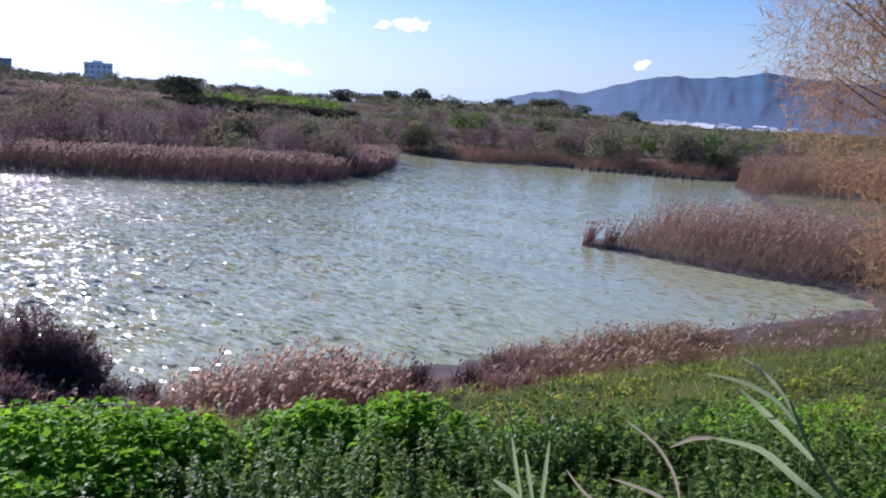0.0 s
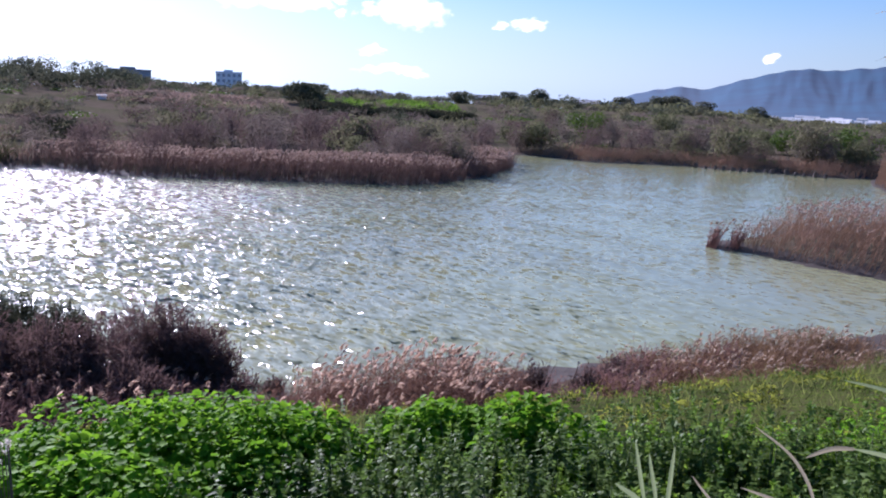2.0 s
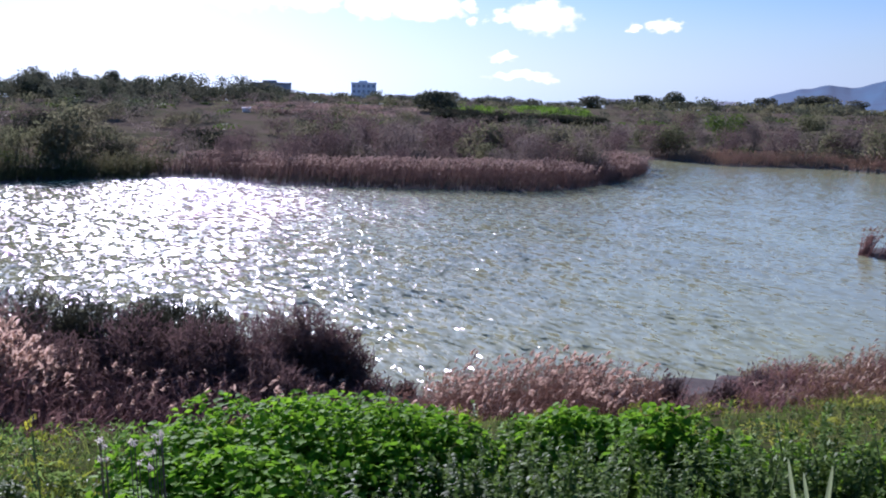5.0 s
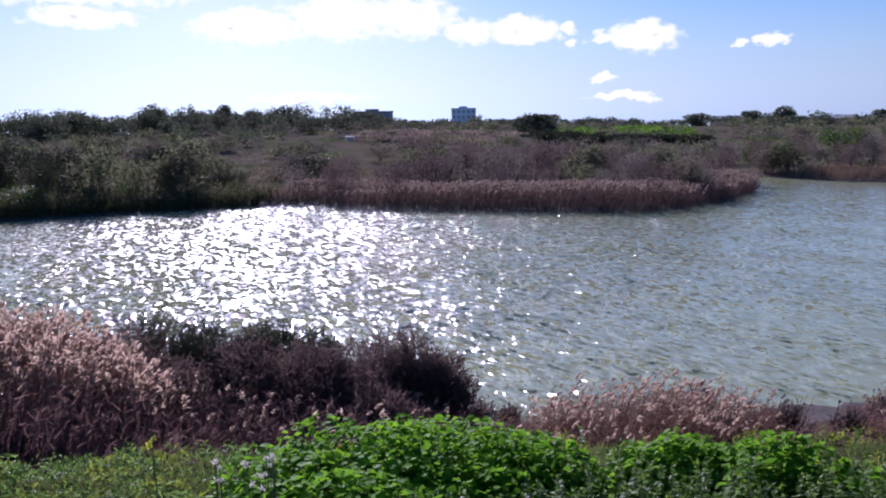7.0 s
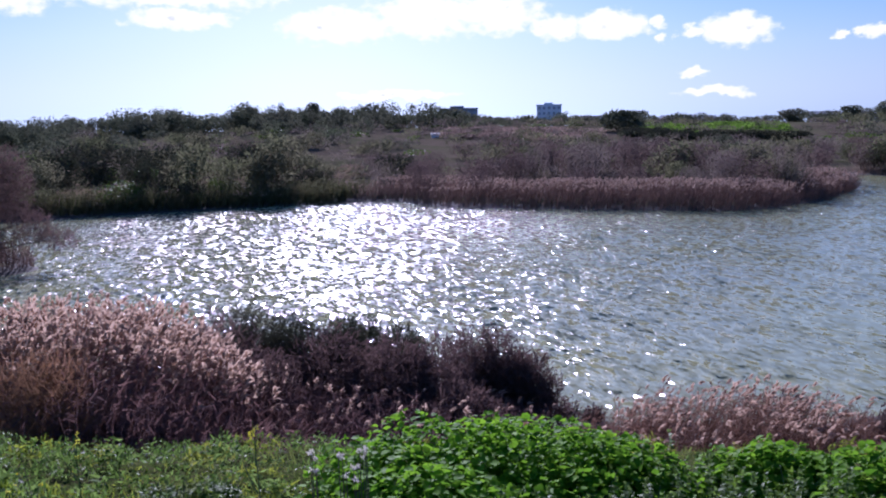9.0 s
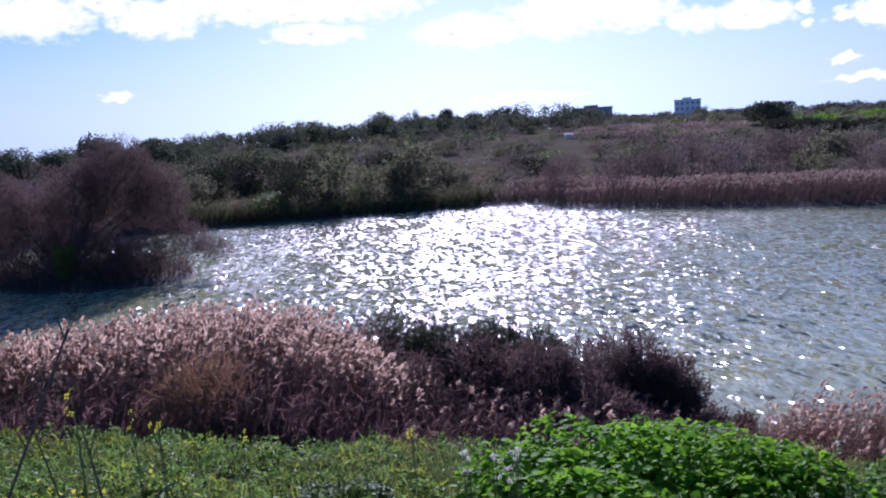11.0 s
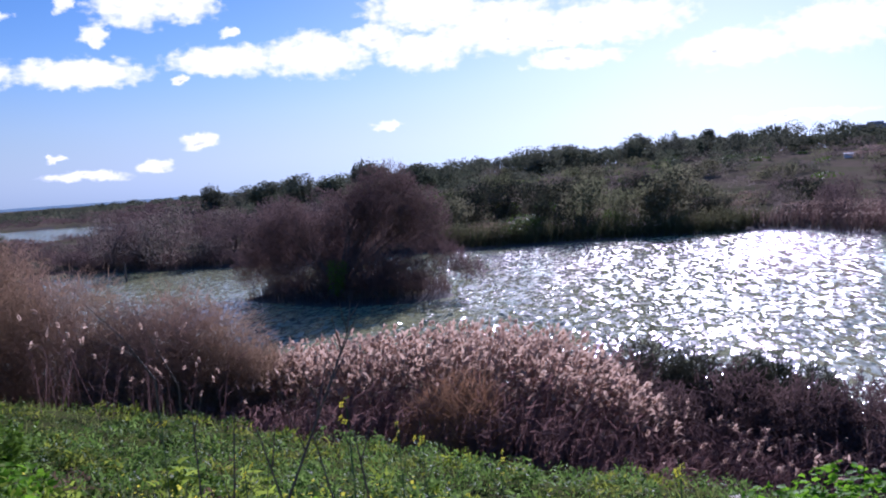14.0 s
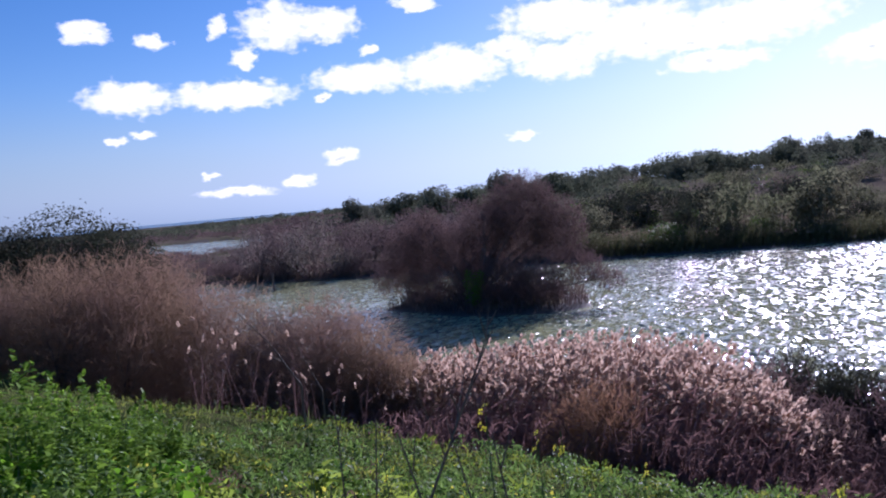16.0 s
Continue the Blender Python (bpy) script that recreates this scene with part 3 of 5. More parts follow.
# far bed that reaches into the pond
FAR_BED = [(-46, 62), (-42, 63.2), (-34, 59.8), (-22, 61.6), (-12.3, 63.8), (-9.6, 67.5), (-7.0, 75), (-5.4, 89), (-9, 92), (-13, 78), (-18, 72), (-34, 70), (-45, 72)]
p = scatter(FAR_BED, 7000)
t = rng.uniform(1.9, 2.4, len(p)) * (1 + 0.1 * ripple(p, 2.3)) * np.interp(np.hypot(p[:, 0], p[:, 1]), [64, 74, 90], [1.0, 0.62, 0.8])
reeds("reed_bed", "wide band of dry pinkish-brown reeds along the far shore", p, t, [REED_FAR, REED_TIP], 0.04, 0.6, 2, plume_size=0.36, fine=False)

# bed on the spit to the east
SPIT = [(8.4, 41.9), (8.9, 41.2), (10, 39.4), (12, 37.2), (14, 35.4), (16, 34.4), (22, 33), (34, 36), (40, 56), (31, 66), (25, 61), (18, 53.4), (11.5, 47), (8.6, 43.4)]
p = scatter(SPIT, 9000)
p = p[np.hypot(p[:, 0], p[:, 1]) < 50 + 1.5 * ripple(p, 3.0)]
edge = np.clip(inside_distance(np.array(SPIT, float), p), 0, 4)
t = rng.uniform(1.6, 2.15, len(p)) * (1 + 0.12 * ripple(p, 1.6)) * np.interp(edge, [0, 2.0], [0.75, 1.0]) * np.interp(p[:, 0], [8.4, 11.0], [0.72, 1.0])
reeds("reed_bed", "dense brown reed bed on a spit in the pond", p, t, [REED, REED_TIP], 0.022, 0.9, 4, plume_size=0.28, spread=0.3, fine=False)
p = rng.normal((0, 0), (0.16, 0.3), (110, 2)) + np.where(rng.random((110, 1)) < 0.5, [[7.3, 42.0]], [[8.3, 41.7]])
reeds("reed_tuft", "small dark tuft of reeds standing in shallow water", p, rng.uniform(0.8, 1.5, 110), [REED_RED, REED], 0.03, 0.2, 3)

# eastern back shore and far shore fringe
p = scatter([(28.4, 77), (31, 90), (34, 98), (60, 108), (70, 90), (44, 74)], 3500)
reeds("reed_bed", "straw-brown reeds along the east shore", p, rng.uniform(2.4, 3.4, len(p)), [REED, REED], 0.05, 0.8, 2, plume_size=0.4, fine=False)
p = scatter([(-7.2, 114), (-2.5, 110), (2.6, 104), (9.8, 105.8), (15.5, 105.2), (17, 102.4), (22.4, 101), (28, 97.2), (33.6, 97.6), (40, 106), (20, 110), (0, 116)], 4000)
reeds("reed_bed", "low brown reeds on the far shore", p, rng.uniform(0.7, 1.4, len(p)), [REED, REED], 0.05, 0.5, 2, plume_size=0.3, fine=False)
p = scatter([(-61, 40), (-55, 48.4), (-50.5, 54.2), (-46, 60), (-46, 66), (-52, 60), (-57, 52), (-65, 42)], 3200)
reeds("reed_bed", "dull green rushes along the north-west shore", p, rng.uniform(1.1, 2.0, len(p)), [REED_GREEN, LEAF_OLIVE], 0.05, 0.3, 3, fine=False)

p = scatter([(-92, 12), (-82, 14.3), (-77, 17.7), (-71, 23.2), (-64, 34.2), (-60, 40.7), (-63, 42), (-68, 34), (-76, 24), (-84, 19), (-94, 16)], 3000)
reeds("reed_bed", "low purple-brown scrub along the flat north-west shore", p, rng.uniform(0.6, 1.5, len(p)), [TWIG_PURPLE, TWIG_PURPLE], 0.05, 0.0, 4, spread=0.4, fine=False)


# ---- shrubs and trees ----
def lobe_points(lobes, count):
    """Clumped points in ellipsoids, with the way outward at each."""
    lobes = np.asarray(lobes, float)
    vol = lobes[:, 3] * lobes[:, 4] * lobes[:, 5]
    pick = rng.choice(len(lobes), count, p=vol / vol.sum())
    per = max(1, count // 14)
    hub = rand_dirs(per) * rng.random((per, 1)) ** 0.3
    which = rng.integers(0, per, count)
    local = hub[which] + rng.normal(0, 0.13, (count, 3))
    c, r = lobes[pick, :3], lobes[pick, 3:]
    local = local / np.maximum(np.linalg.norm(local, axis=1, keepdims=True) / 1.12, 1.0)
    return c + local * r, unit(local / r * r.min() + np.array([0, 0, 0.4]) + rng.normal(0, 0.5, (count, 3)))


def leafy_skin(soup, lobes, count, size, slim=1.0, deep=0.25):
    """Leaves that lie along the rounded skin of a crown, shingled like real foliage."""
    lobes = np.asarray(lobes, float)
    area = (lobes[:, 3] * lobes[:, 5]) ** 0.9
    pick = rng.choice(len(lobes), count, p=area / area.sum())
    per = max(1, count // 9)
    hub = rand_dirs(per)
    out = unit(hub[rng.integers(0, per, count)] + rng.normal(0, 0.22, (count, 3)))
    c, r = lobes[pick, :3], lobes[pick, 3:]
    p = c + out * r * (1 - deep * rng.random(count) ** 1.5)[:, None]
    facing = unit(out / r * r.min() + np.array([0, 0, 0.25]) + rng.normal(0, 0.28, (count, 3)))
    way = unit(np.cross(facing, np.cross(np.array([0.0, 0.0, 1.0]), facing) + rng.normal(0, 0.5, (count, 3))) * np.array([1, 1, -1.0]))
    way = unit(way - facing * np.sum(way * facing, 1)[:, None] + facing * 0.25)
    way = np.where(way[:, 2:] < 0, -way, way)
    ln = size * rng.uniform(0.6, 1.4, count)
    blades(soup, p, way, ln, ln * 0.75 * slim, rng.uniform(0, 0.2, count), 0, 2, unit(np.cross(way, facing)))
    return soup


def twig_crown(lobes, count, length, width, droop=0.15, sides=3, stations=3):
    """Fine feathery twigs."""
    soup = Soup()
    p, way = lobe_points(lobes, count)
    ln = length * rng.uniform(0.6, 1.4, count)
    blades(soup, p - way * ln[:, None] * 0.4, way, ln, np.full(count, width), droop * rng.uniform(0, 2, count), 0, stations)
    for i in range(sides):
        root = p + way * (ln * rng.uniform(-0.3, 0.4, count))[:, None]
        out = unit(way + rng.normal(0, 0.55, (count, 3)))
        blades(soup, root, out, ln * rng.uniform(0.35, 0.7, count), np.full(count, width * 0.8), droop * rng.uniform(0, 2, count), 0, 2)
    return soup


def leaf_crown(lobes, count, size, stations=2):
    """Small leaves, one kinked quad each."""
    soup = Soup()
    p, way = lobe_points(lobes, count)
    ln = size * rng.uniform(0.6, 1.4, count)
    blades(soup, p, unit(way + rng.normal(0, 0.7, (count, 3))), ln, ln * 0.7, rng.uniform(0, 0.5, count), 0, stations)
    return soup


def limbs(bm, lobes, base_r, stems, sides=5, seed=0):
    """Stems that fork and reach into the lobes."""
    r = random.Random(seed)
    for i in range(stems):
        cx, cy, cz, rx, ry, rz = lobes[i % len(lobes)]
        end = Vector((cx + r.uniform(-0.7, 0.7) * rx, cy + r.uniform(-0.7, 0.7) * ry, cz + r.uniform(0.0, 0.75) * rz))
        start = Vector((r.uniform(-1, 1) * base_r * 2, r.uniform(-1, 1) * base_r * 2, -0.15))
        pts = []
        for j in range(6):
            u = j / 5
            q = start.lerp(end, u)
            q.z = start.z + (end.z - start.z) * u ** 0.8
            pts.append(q + Vector((r.uniform(-1, 1), r.uniform(-1, 1), 0)) * 0.05 * end.length * (1 - abs(2 * u - 1)))
        rad = base_r * r.uniform(0.35, 1.0)
        tube(bm, pts, [rad * (1 - 0.85 * j / 5) for j in range(6)], sides)
        for s in range(2):
            a = pts[2 + s]
            b = a + (end - start).length * 0.45 * Vector((r.uniform(-1, 1), r.uniform(-1, 1), r.uniform(0.2, 1))).normalized()
            tube(bm, [a, a.lerp(b, 0.5) + Vector((0, 0, 0.03)), b], [rad * 0.4, rad * 0.25, rad * 0.06], 4)


def plant(name, label, category, place, lobes, crown, mat, trunk_r, stems, seed=0, group=""):
    """A shrub or tree: an Empty at the foot, with trunk and crown."""
    root = new(name)
    root.empty_display_size = 0.2
    bm = bmesh.new()
    limbs(bm, lobes, trunk_r, stems, seed=seed)
    part("trunk", bm, BARK, root)
    ob = crown.build("crown", [mat])
    ob.parent = root
    root.location = place if len(place) == 3 else (*place, float(ground_z([place])[0]))
    return tagged(root, label, category, group)


def spot(az, dist):
    return tuple(float(v) for v in polar(az, dist))


# tamarisk on the island
isl = [(0.6, 3.0, 4.9, 2.3, 1.9, 2.35), (2.3, 4.4, 3.9, 1.6, 1.5, 1.8), (-1.0, 1.6, 3.9, 1.8, 1.6, 2.1), (-2.6, 0.2, 2.8, 1.7, 1.4, 1.8), (-4.4, -1.0, 3.4, 1.7, 1.4, 2.1), (-5.6, -2.0, 2.8, 1.5, 1.3, 1.9), (-6.7, -2.9, 1.6, 1.2, 1.0, 1.3),
       (4.6, 4.4, 1.8, 1.3, 1.0, 0.9), (5.9, 4.9, 1.2, 1.2, 0.9, 0.5), (0.2, 0.8, 1.2, 4.0, 1.8, 1.3), (3.4, 2.2, 1.1, 2.0, 1.4, 1.1), (-3.8, -1.6, 0.8, 2.5, 1.2, 1.1)]
plant("tamarisk", "large grey-purple bare tamarisk on a small island", "tree", (-43.2, 21.0, 0.25), isl, twig_crown(isl, 30000, 0.4, 0.026, 0.12, 3, 2), TWIG_ISLAND, 0.11, 26, 1)

p = scatter(ISLAND, 1500)
reeds("reed_bed", "dark dead rushes round the foot of the island tamarisk", p, rng.uniform(0.5, 1.1, len(p)), [TWIG_PURPLE, TWIG_PURPLE], 0.04, 0.0, 4)

# tamarisks at the foot of the bank, west
# bearing, distance, elevation of the top as seen from the path, half width
for az, d, top, w, mat, lab, n in ((-91.6, 21.0, -1.4, 2.4, TWIG_BROWN, "rounded brown tamarisk bush below the grass bank", 9000), (-88.0, 21.0, -1.1, 2.5, TWIG_BROWN, "rounded brown tamarisk bush below the grass bank", 12000),
                                   (-84.6, 21.5, -1.8, 2.3, TWIG_BROWN, "brown tamarisk bush with yellowish tips", 11000), (-81.0, 20.0, -4.0, 2.0, TWIG_BROWN, "purple-brown tamarisk bush beside reeds", 9000),
                                   (-78.4, 19.0, -6.2, 1.7, TWIG_PURPLE, "purple-brown tamarisk bush beside reeds", 7500), (-75.7, 18.0, -5.6, 1.8, TWIG_BROWN, "wispy bare brown tamarisk bush above reeds", 9500),
                                   (-72.9, 17.5, -6.8, 1.6, TWIG_BROWN, "wispy bare brown tamarisk bush above reeds", 8000), (-70.6, 16.8, -9.4, 1.3, TWIG_BROWN, "small wispy brown tamarisk bush among reeds", 4500),
                                   (-95.0, 22.0, -3.0, 2.3, TWIG_BROWN, "rounded brown tamarisk bush on the bank", 6000)):
    h = 6.5 + d * math.tan(radians(top)) - float(ground_z([spot(az, d)])[0])
    lob = [(0, 0, h * 0.52, w * 0.75, w * 0.7, h * 0.44), (w * 0.45, 0.2, h * 0.42, w * 0.5, w * 0.5, h * 0.36), (-w * 0.45, -0.2, h * 0.4, w * 0.5, w * 0.5, h * 0.36), (0.1, -w * 0.3, h * 0.28, w * 0.7, w * 0.5, h * 0.28),
           (w * 0.2, 0.1, h * 0.72, w * 0.35, w * 0.35, h * 0.24), (-w * 0.3, 0.0, h * 0.68, w * 0.3, w * 0.35, h * 0.24)]
    plant("tamarisk", lab, "bush", spot(az, d), lob, twig_crown(lob, n, 0.34, 0.012, 0.12, 2, 2), mat, 0.045, 12, int(d * 10))

# dark bushes at the near shore
for az, d, h, w, lab in ((-43.6, 17.6, 3.1, 1.2, "dark green bush at the pond's edge"), (-40.9, 17.0, 2.7, 1.0, "dark green bush at the pond's edge"), (-35.9, 18.0, 2.55, 0.95, "thin dark bush against the glitter"), (-37.6, 17.2, 2.5, 0.8, "thin dark bush against the glitter"),
                         (-33.4, 16.8, 2.5, 0.9, "dark low bush at the pond's edge"), (-28.2, 17.0, 2.55, 0.9, "dark rounded bush beside russet reeds"), (-26.4, 16.8, 2.3, 0.9, "dark rounded bush beside russet reeds"), (-24.6, 16.6, 1.9, 0.8, "dark rounded bush beside russet reeds"),
                         (-31.0, 16.0, 2.3, 1.0, "dark purple-brown bush among reeds"), (-46.0, 16.4, 2.9, 1.2, "dark purple-brown bush among reeds"), (-38.6, 16.0, 2.6, 1.2, "dark purple-brown bush among reeds"), (-43.5, 15.0, 2.2, 1.1, "dark purple-brown bush among reeds"),
                         (-34.5, 15.6, 2.3, 1.1, "dark purple-brown bush among reeds"), (-29.5, 14.8, 1.5, 1.0, "dark purple-brown bush among reeds"), (-51.5, 13.6, 1.4, 1.0, "dark purple-brown bush among reeds")):
    lob = [(0, 0, h * 0.5, w * 0.75, w * 0.7, h * 0.46), (w * 0.5, 0, h * 0.38, w * 0.6, w * 0.5, h * 0.34), (-w * 0.5, 0.1, h * 0.42, w * 0.5, w * 0.5, h * 0.38)]
    plant("bush", lab, "bush", spot(az, d), lob, twig_crown(lob, 5200 if az < -30 and d > 16.5 else 3200, 0.22, 0.026, 0.1, 2, 2), LEAF_DARK if az < -30 and d > 16.5 else DEAD, 0.04, 9, int(-az * 10), "dark shore bushes")

# tawny bush among the tall reeds
lob = [(0, 0, 1.0, 0.9, 0.8, 1.0), (0.3, 0.2, 1.5, 0.5, 0.5, 0.6), (-0.5, 0, 0.8, 0.6, 0.6, 0.8)]
plant("bush", "tawny orange-brown twiggy bush among reeds", "bush", spot(-57.5, 13.0), lob, twig_crown(lob, 2100, 0.42, 0.010), foliage("tawny_twigs", (0.36, 0.2, 0.105), (0.25, 0.14, 0.08), (0.32, 0.185, 0.09), 0.45, 0.8), 0.03, 12, 77)

# orange tamarisk beside the path, east
east = [(-2.5, 0.6, 4.5, 1.3, 1.3, 1.4), (-3.0, 0.8, 3.4, 0.8, 0.9, 0.9), (-2.4, 0.6, 2.7, 1.1, 1.2, 1.0), (-1.5, 0.3, 1.7, 0.9, 1.0, 1.0), (-1.8, 1.4, 1.3, 0.6, 0.7, 0.8), (-0.4, 0.0, 3.8, 0.9, 0.9, 1.6), (-2.0, 0.2, 6.0, 1.5, 1.3, 1.1), (-3.5, 0.9, 5.2, 0.7, 0.8, 0.8), (-3.7, 0.9, 4.3, 0.4, 0.6, 0.5)]
plant("tamarisk", "tall tamarisk with feathery orange autumn foliage", "tree", spot(44, 9.4), east, twig_crown(east, 36000, 0.15, 0.006, 0.3, 3, 2), TWIG_ORANGE, 0.05, 45, 5)


# ---- land beyond the water ----
def template(style, seed):
    r = np.random.default_rng(seed)
    lob = [(0, 0, 0.5, 0.62, 0.62, 0.5)] + [(*r.uniform(-0.45, 0.45, 2), r.uniform(0.3, 0.75), *r.uniform(0.28, 0.45, 2), r.uniform(0.22, 0.36)) for i in range(4)]
    return lob


MODELS = {}
for key, mat, lab in (("grey", LEAF_GREY, "grey-brown bare shrub on the far shore"), ("purple", TWIG_PURPLE, "purple-brown tamarisk shrub on the far shore"), ("olive", LEAF_OLIVE, "olive green shrub on the far shore"),
                      ("dark", LEAF_DARK, "dark green rounded shrub on the far shore"), ("fresh", LEAF_FRESH, "fresh green shrub on the far shore")):
    MODELS[key] = []
    for i in range(2):
        lob = template(key, 11 + i)
        crown = leafy_skin(Soup(), lob, 1700, 0.08 if key in ("grey", "purple") else 0.062, 0.3 if key in ("grey", "purple") else 1.0, 0.5)
        MODELS[key].append((lab, lob, crown, mat))

first = {}


def far_shrub(key, x, y, wide, tall):
    i = int(rng.integers(0, 2))
    lab, lob, crown, mat = MODELS[key][i]
    z = float(ground_z([(x, y)])[0]) - 0.1
    m = Matrix.LocRotScale((x, y, z), Euler((0, 0, rng.uniform(0, 6.28))), (wide, wide, tall))
    if (key, i) not in first:
        ob = plant("shrub", lab, "shrub", (x, y, z), lob, crown, mat, 0.03, 3, i, "shrubs on the far shore")
        ob.matrix_basis = m
        first[key, i] = ob
        return ob
    src = first[key, i]
    made = copy_thing(src, Matrix.Identity(4))
    made.matrix_basis = m
    return made


def grow(key_weights, az0, az1, d0, d1, count, wide, tall, shore=-1.2):
    keys, wts = list(key_weights), np.array(list(key_weights.values()), float)
    p = on_land(band(az0, az1, d0, d1, count), 0.0, shore)
    for x, y in p:
        k = keys[int(rng.choice(len(keys), p=wts / wts.sum()))]
        s = rng.uniform(0.75, 1.3)
        far_shrub(k, float(x), float(y), rng.uniform(*wide) * s, rng.uniform(*tall) * s)


grow({"grey": 4, "purple": 3, "olive": 2}, -36, -6, 74, 112, 62, (2.0, 3.6), (2.4, 4.2))
grow({"grey": 4, "purple": 4, "olive": 3, "fresh": 0.4}, -4, 24, 102, 150, 70, (2.2, 4.2), (2.6, 4.6))
grow({"olive": 4, "dark": 2, "fresh": 2}, -60, -36, 68, 105, 26, (1.4, 2.6), (1.4, 2.6))
grow({"purple": 5, "grey": 2}, -78.5, -60, 60, 104, 70, (2.6, 4.2), (3.0, 4.6), -0.4)
grow({"purple": 5, "grey": 2}, -86, -78.5, 78, 110, 20, (2.2, 3.4), (1.4, 2.0), -0.4)
grow({"olive": 5, "purple": 1, "dark": 5, "grey": 1}, -62, -37, 76, 150, 34, (2.6, 4.4), (2.8, 4.8))
grow({"olive": 2, "purple": 3, "dark": 2, "grey": 2}, -36, 0, 95, 150, 26, (2.6, 4.2), (2.0, 3.2))
for az, d, w, h, k in ((-47.0, 78, 3.6, 5.2, "olive"), (-49.2, 77, 2.6, 4.2, "dark"), (-44.6, 80, 2.4, 3.9, "olive"), (-42.0, 82, 2.6, 4.0, "grey"), (-20.5, 84, 3.6, 4.2, "grey"), (-13.5, 88, 3.2, 4.2, "purple"), (-25.0, 84, 3.0, 3.6, "purple"),
                      (-24.6, 96, 3.6, 4.6, "purple"), (-22.6, 98, 3.0, 4.2, "purple"), (-17.8, 95, 3.6, 4.8, "purple"), (-16.2, 97, 2.8, 4.0, "purple"), (-12.6, 96, 2.8, 4.0, "purple"), (-30.5, 92, 3.0, 3.4, "purple"),
                      (-2.0, 116, 3.5, 3.8, "purple"), (1.5, 113, 3.6, 4.0, "purple"), (4.5, 112, 3.8, 4.2, "purple"), (8.0, 112, 3.0, 3.6, "purple"), (12.0, 112, 3.0, 3.2, "purple")):
    far_shrub(k, *spot(az, d), w, h)


far_shrub("fresh", *spot(-64.4, 46.2), 0.9, 2.3)


def far_woods(name, label, mat, leafy, az0, az1, d0, d1, count, wide, tall, leaves=60, clump=-9.0, size=14.0):
    """Many far plants joined in one mesh, each a close crown with an uneven, leafy skin."""
    soup = Soup()
    p = on_land(band(az0, az1, d0, d1, count), 0.0, -3.0)
    p = p[ripple(p, size) > clump]
    a = np.degrees(np.arctan2(p[:, 0], p[:, 1]))
    p = p[(np.abs(a + 30.5) > 0.9) | (np.hypot(p[:, 0], p[:, 1]) > 186)]      # an open strip before the hut
    z = ground_z(p)
    for (x, y), zz in zip(p, z):
        w, h = rng.uniform(*wide) * rng.uniform(0.7, 1.4), rng.uniform(*tall) * rng.uniform(0.7, 1.3)
        lob = [(x, y, zz + h * 0.42, w * 0.75, w * 0.75, h * 0.5)] + [(x + rng.uniform(-0.6, 0.6) * w, y + rng.uniform(-0.6, 0.6) * w, zz + h * rng.uniform(0.35, 0.76), w * 0.45, w * 0.45, h * 0.26) for i in range(3)]
        leafy_skin(soup, lob, int(leaves * 3.0), 0.0012 * math.hypot(x, y) + 0.045 * w + (0.0 if leafy else 0.1), 1.0 if leafy else 0.4, 0.35)
    return tagged(soup.build(name, [mat]), label, "scrub", kind="stuff")


far_woods("far_scrub", "grey-brown bare scrub on rising ground", LEAF_GREY, False, -40, 26, 80, 240, 330, (2.0, 4.0), (1.3, 2.6), 70, -0.3)
far_woods("far_scrub", "low pinkish dry grass and scrub behind the shore", DRY_GRASS, False, -63, -36, 68, 120, 260, (1.6, 3.2), (0.4, 0.8), 60)
far_woods("far_scrub", "olive green scrub on rising ground", LEAF_OLIVE, True, -75, 26, 92, 280, 520, (1.8, 3.6), (1.2, 2.8), 70, -0.15, 17.0)
far_woods("far_scrub", "grey scrub below the trees", LEAF_GREY, False, -72, -38, 110, 210, 90, (2.0, 4.4), (1.0, 2.2), 60, -0.1, 23.0)
far_woods("far_scrub", "dark green bushes on rising ground", LEAF_FAR, True, -75, -30, 120, 230, 200, (2.0, 3.8), (2.0, 3.8), 90, 0.0, 11.0)
far_woods("far_scrub", "dark green bushes behind the far reeds", LEAF_FAR, True, -30, 10, 130, 290, 120, (1.6, 3.2), (1.6, 3.0), 70, -0.2)
far_woods("far_scrub", "fresh green patches of low scrub", LEAF_FRESH, True, -62, 22, 100, 240, 110, (2.0, 4.5), (0.7, 1.3), 50)
far_woods("far_scrub", "low purple-brown tamarisk scrub on the flat shore", TWIG_PURPLE, False, -78, -60, 60, 330, 260, (2.5, 5.0), (1.4, 2.8), 90)
far_woods("far_scrub", "very low purple-brown scrub between two sheets of water", TWIG_PURPLE, False, -92, -78, 75, 150, 110, (2.0, 4.0), (0.7, 1.2), 60)
far_woods("far_scrub", "low brown scrub beyond the lagoon", TWIG_PURPLE, False, -92, -78, 215, 330, 130, (2.5, 5.0), (1.2, 2.2), 50)
far_woods("far_trees", "row of dark rounded trees on the skyline", LEAF_FAR, True, -69, -29, 215, 290, 240, (3.0, 5.0), (4.2, 7.2), 200, -0.7, 9.0)
far_woods("far_trees", "dark trees and hedges on the skyline", LEAF_FAR, True, -30, 9, 270, 380, 150, (3.0, 5.0), (2.6, 4.6), 110)
far_woods("far_trees", "low dark trees on the flat coast", LEAF_FAR, True, -92, -70, 260, 600, 150, (4.0, 7.0), (2.0, 3.6), 60)
far_woods("far_trees", "dark olive trees on the eastern plain", LEAF_OLIVE, True, 0, 30, 240, 600, 200, (4.0, 7.0), (2.0, 4.0), 60)


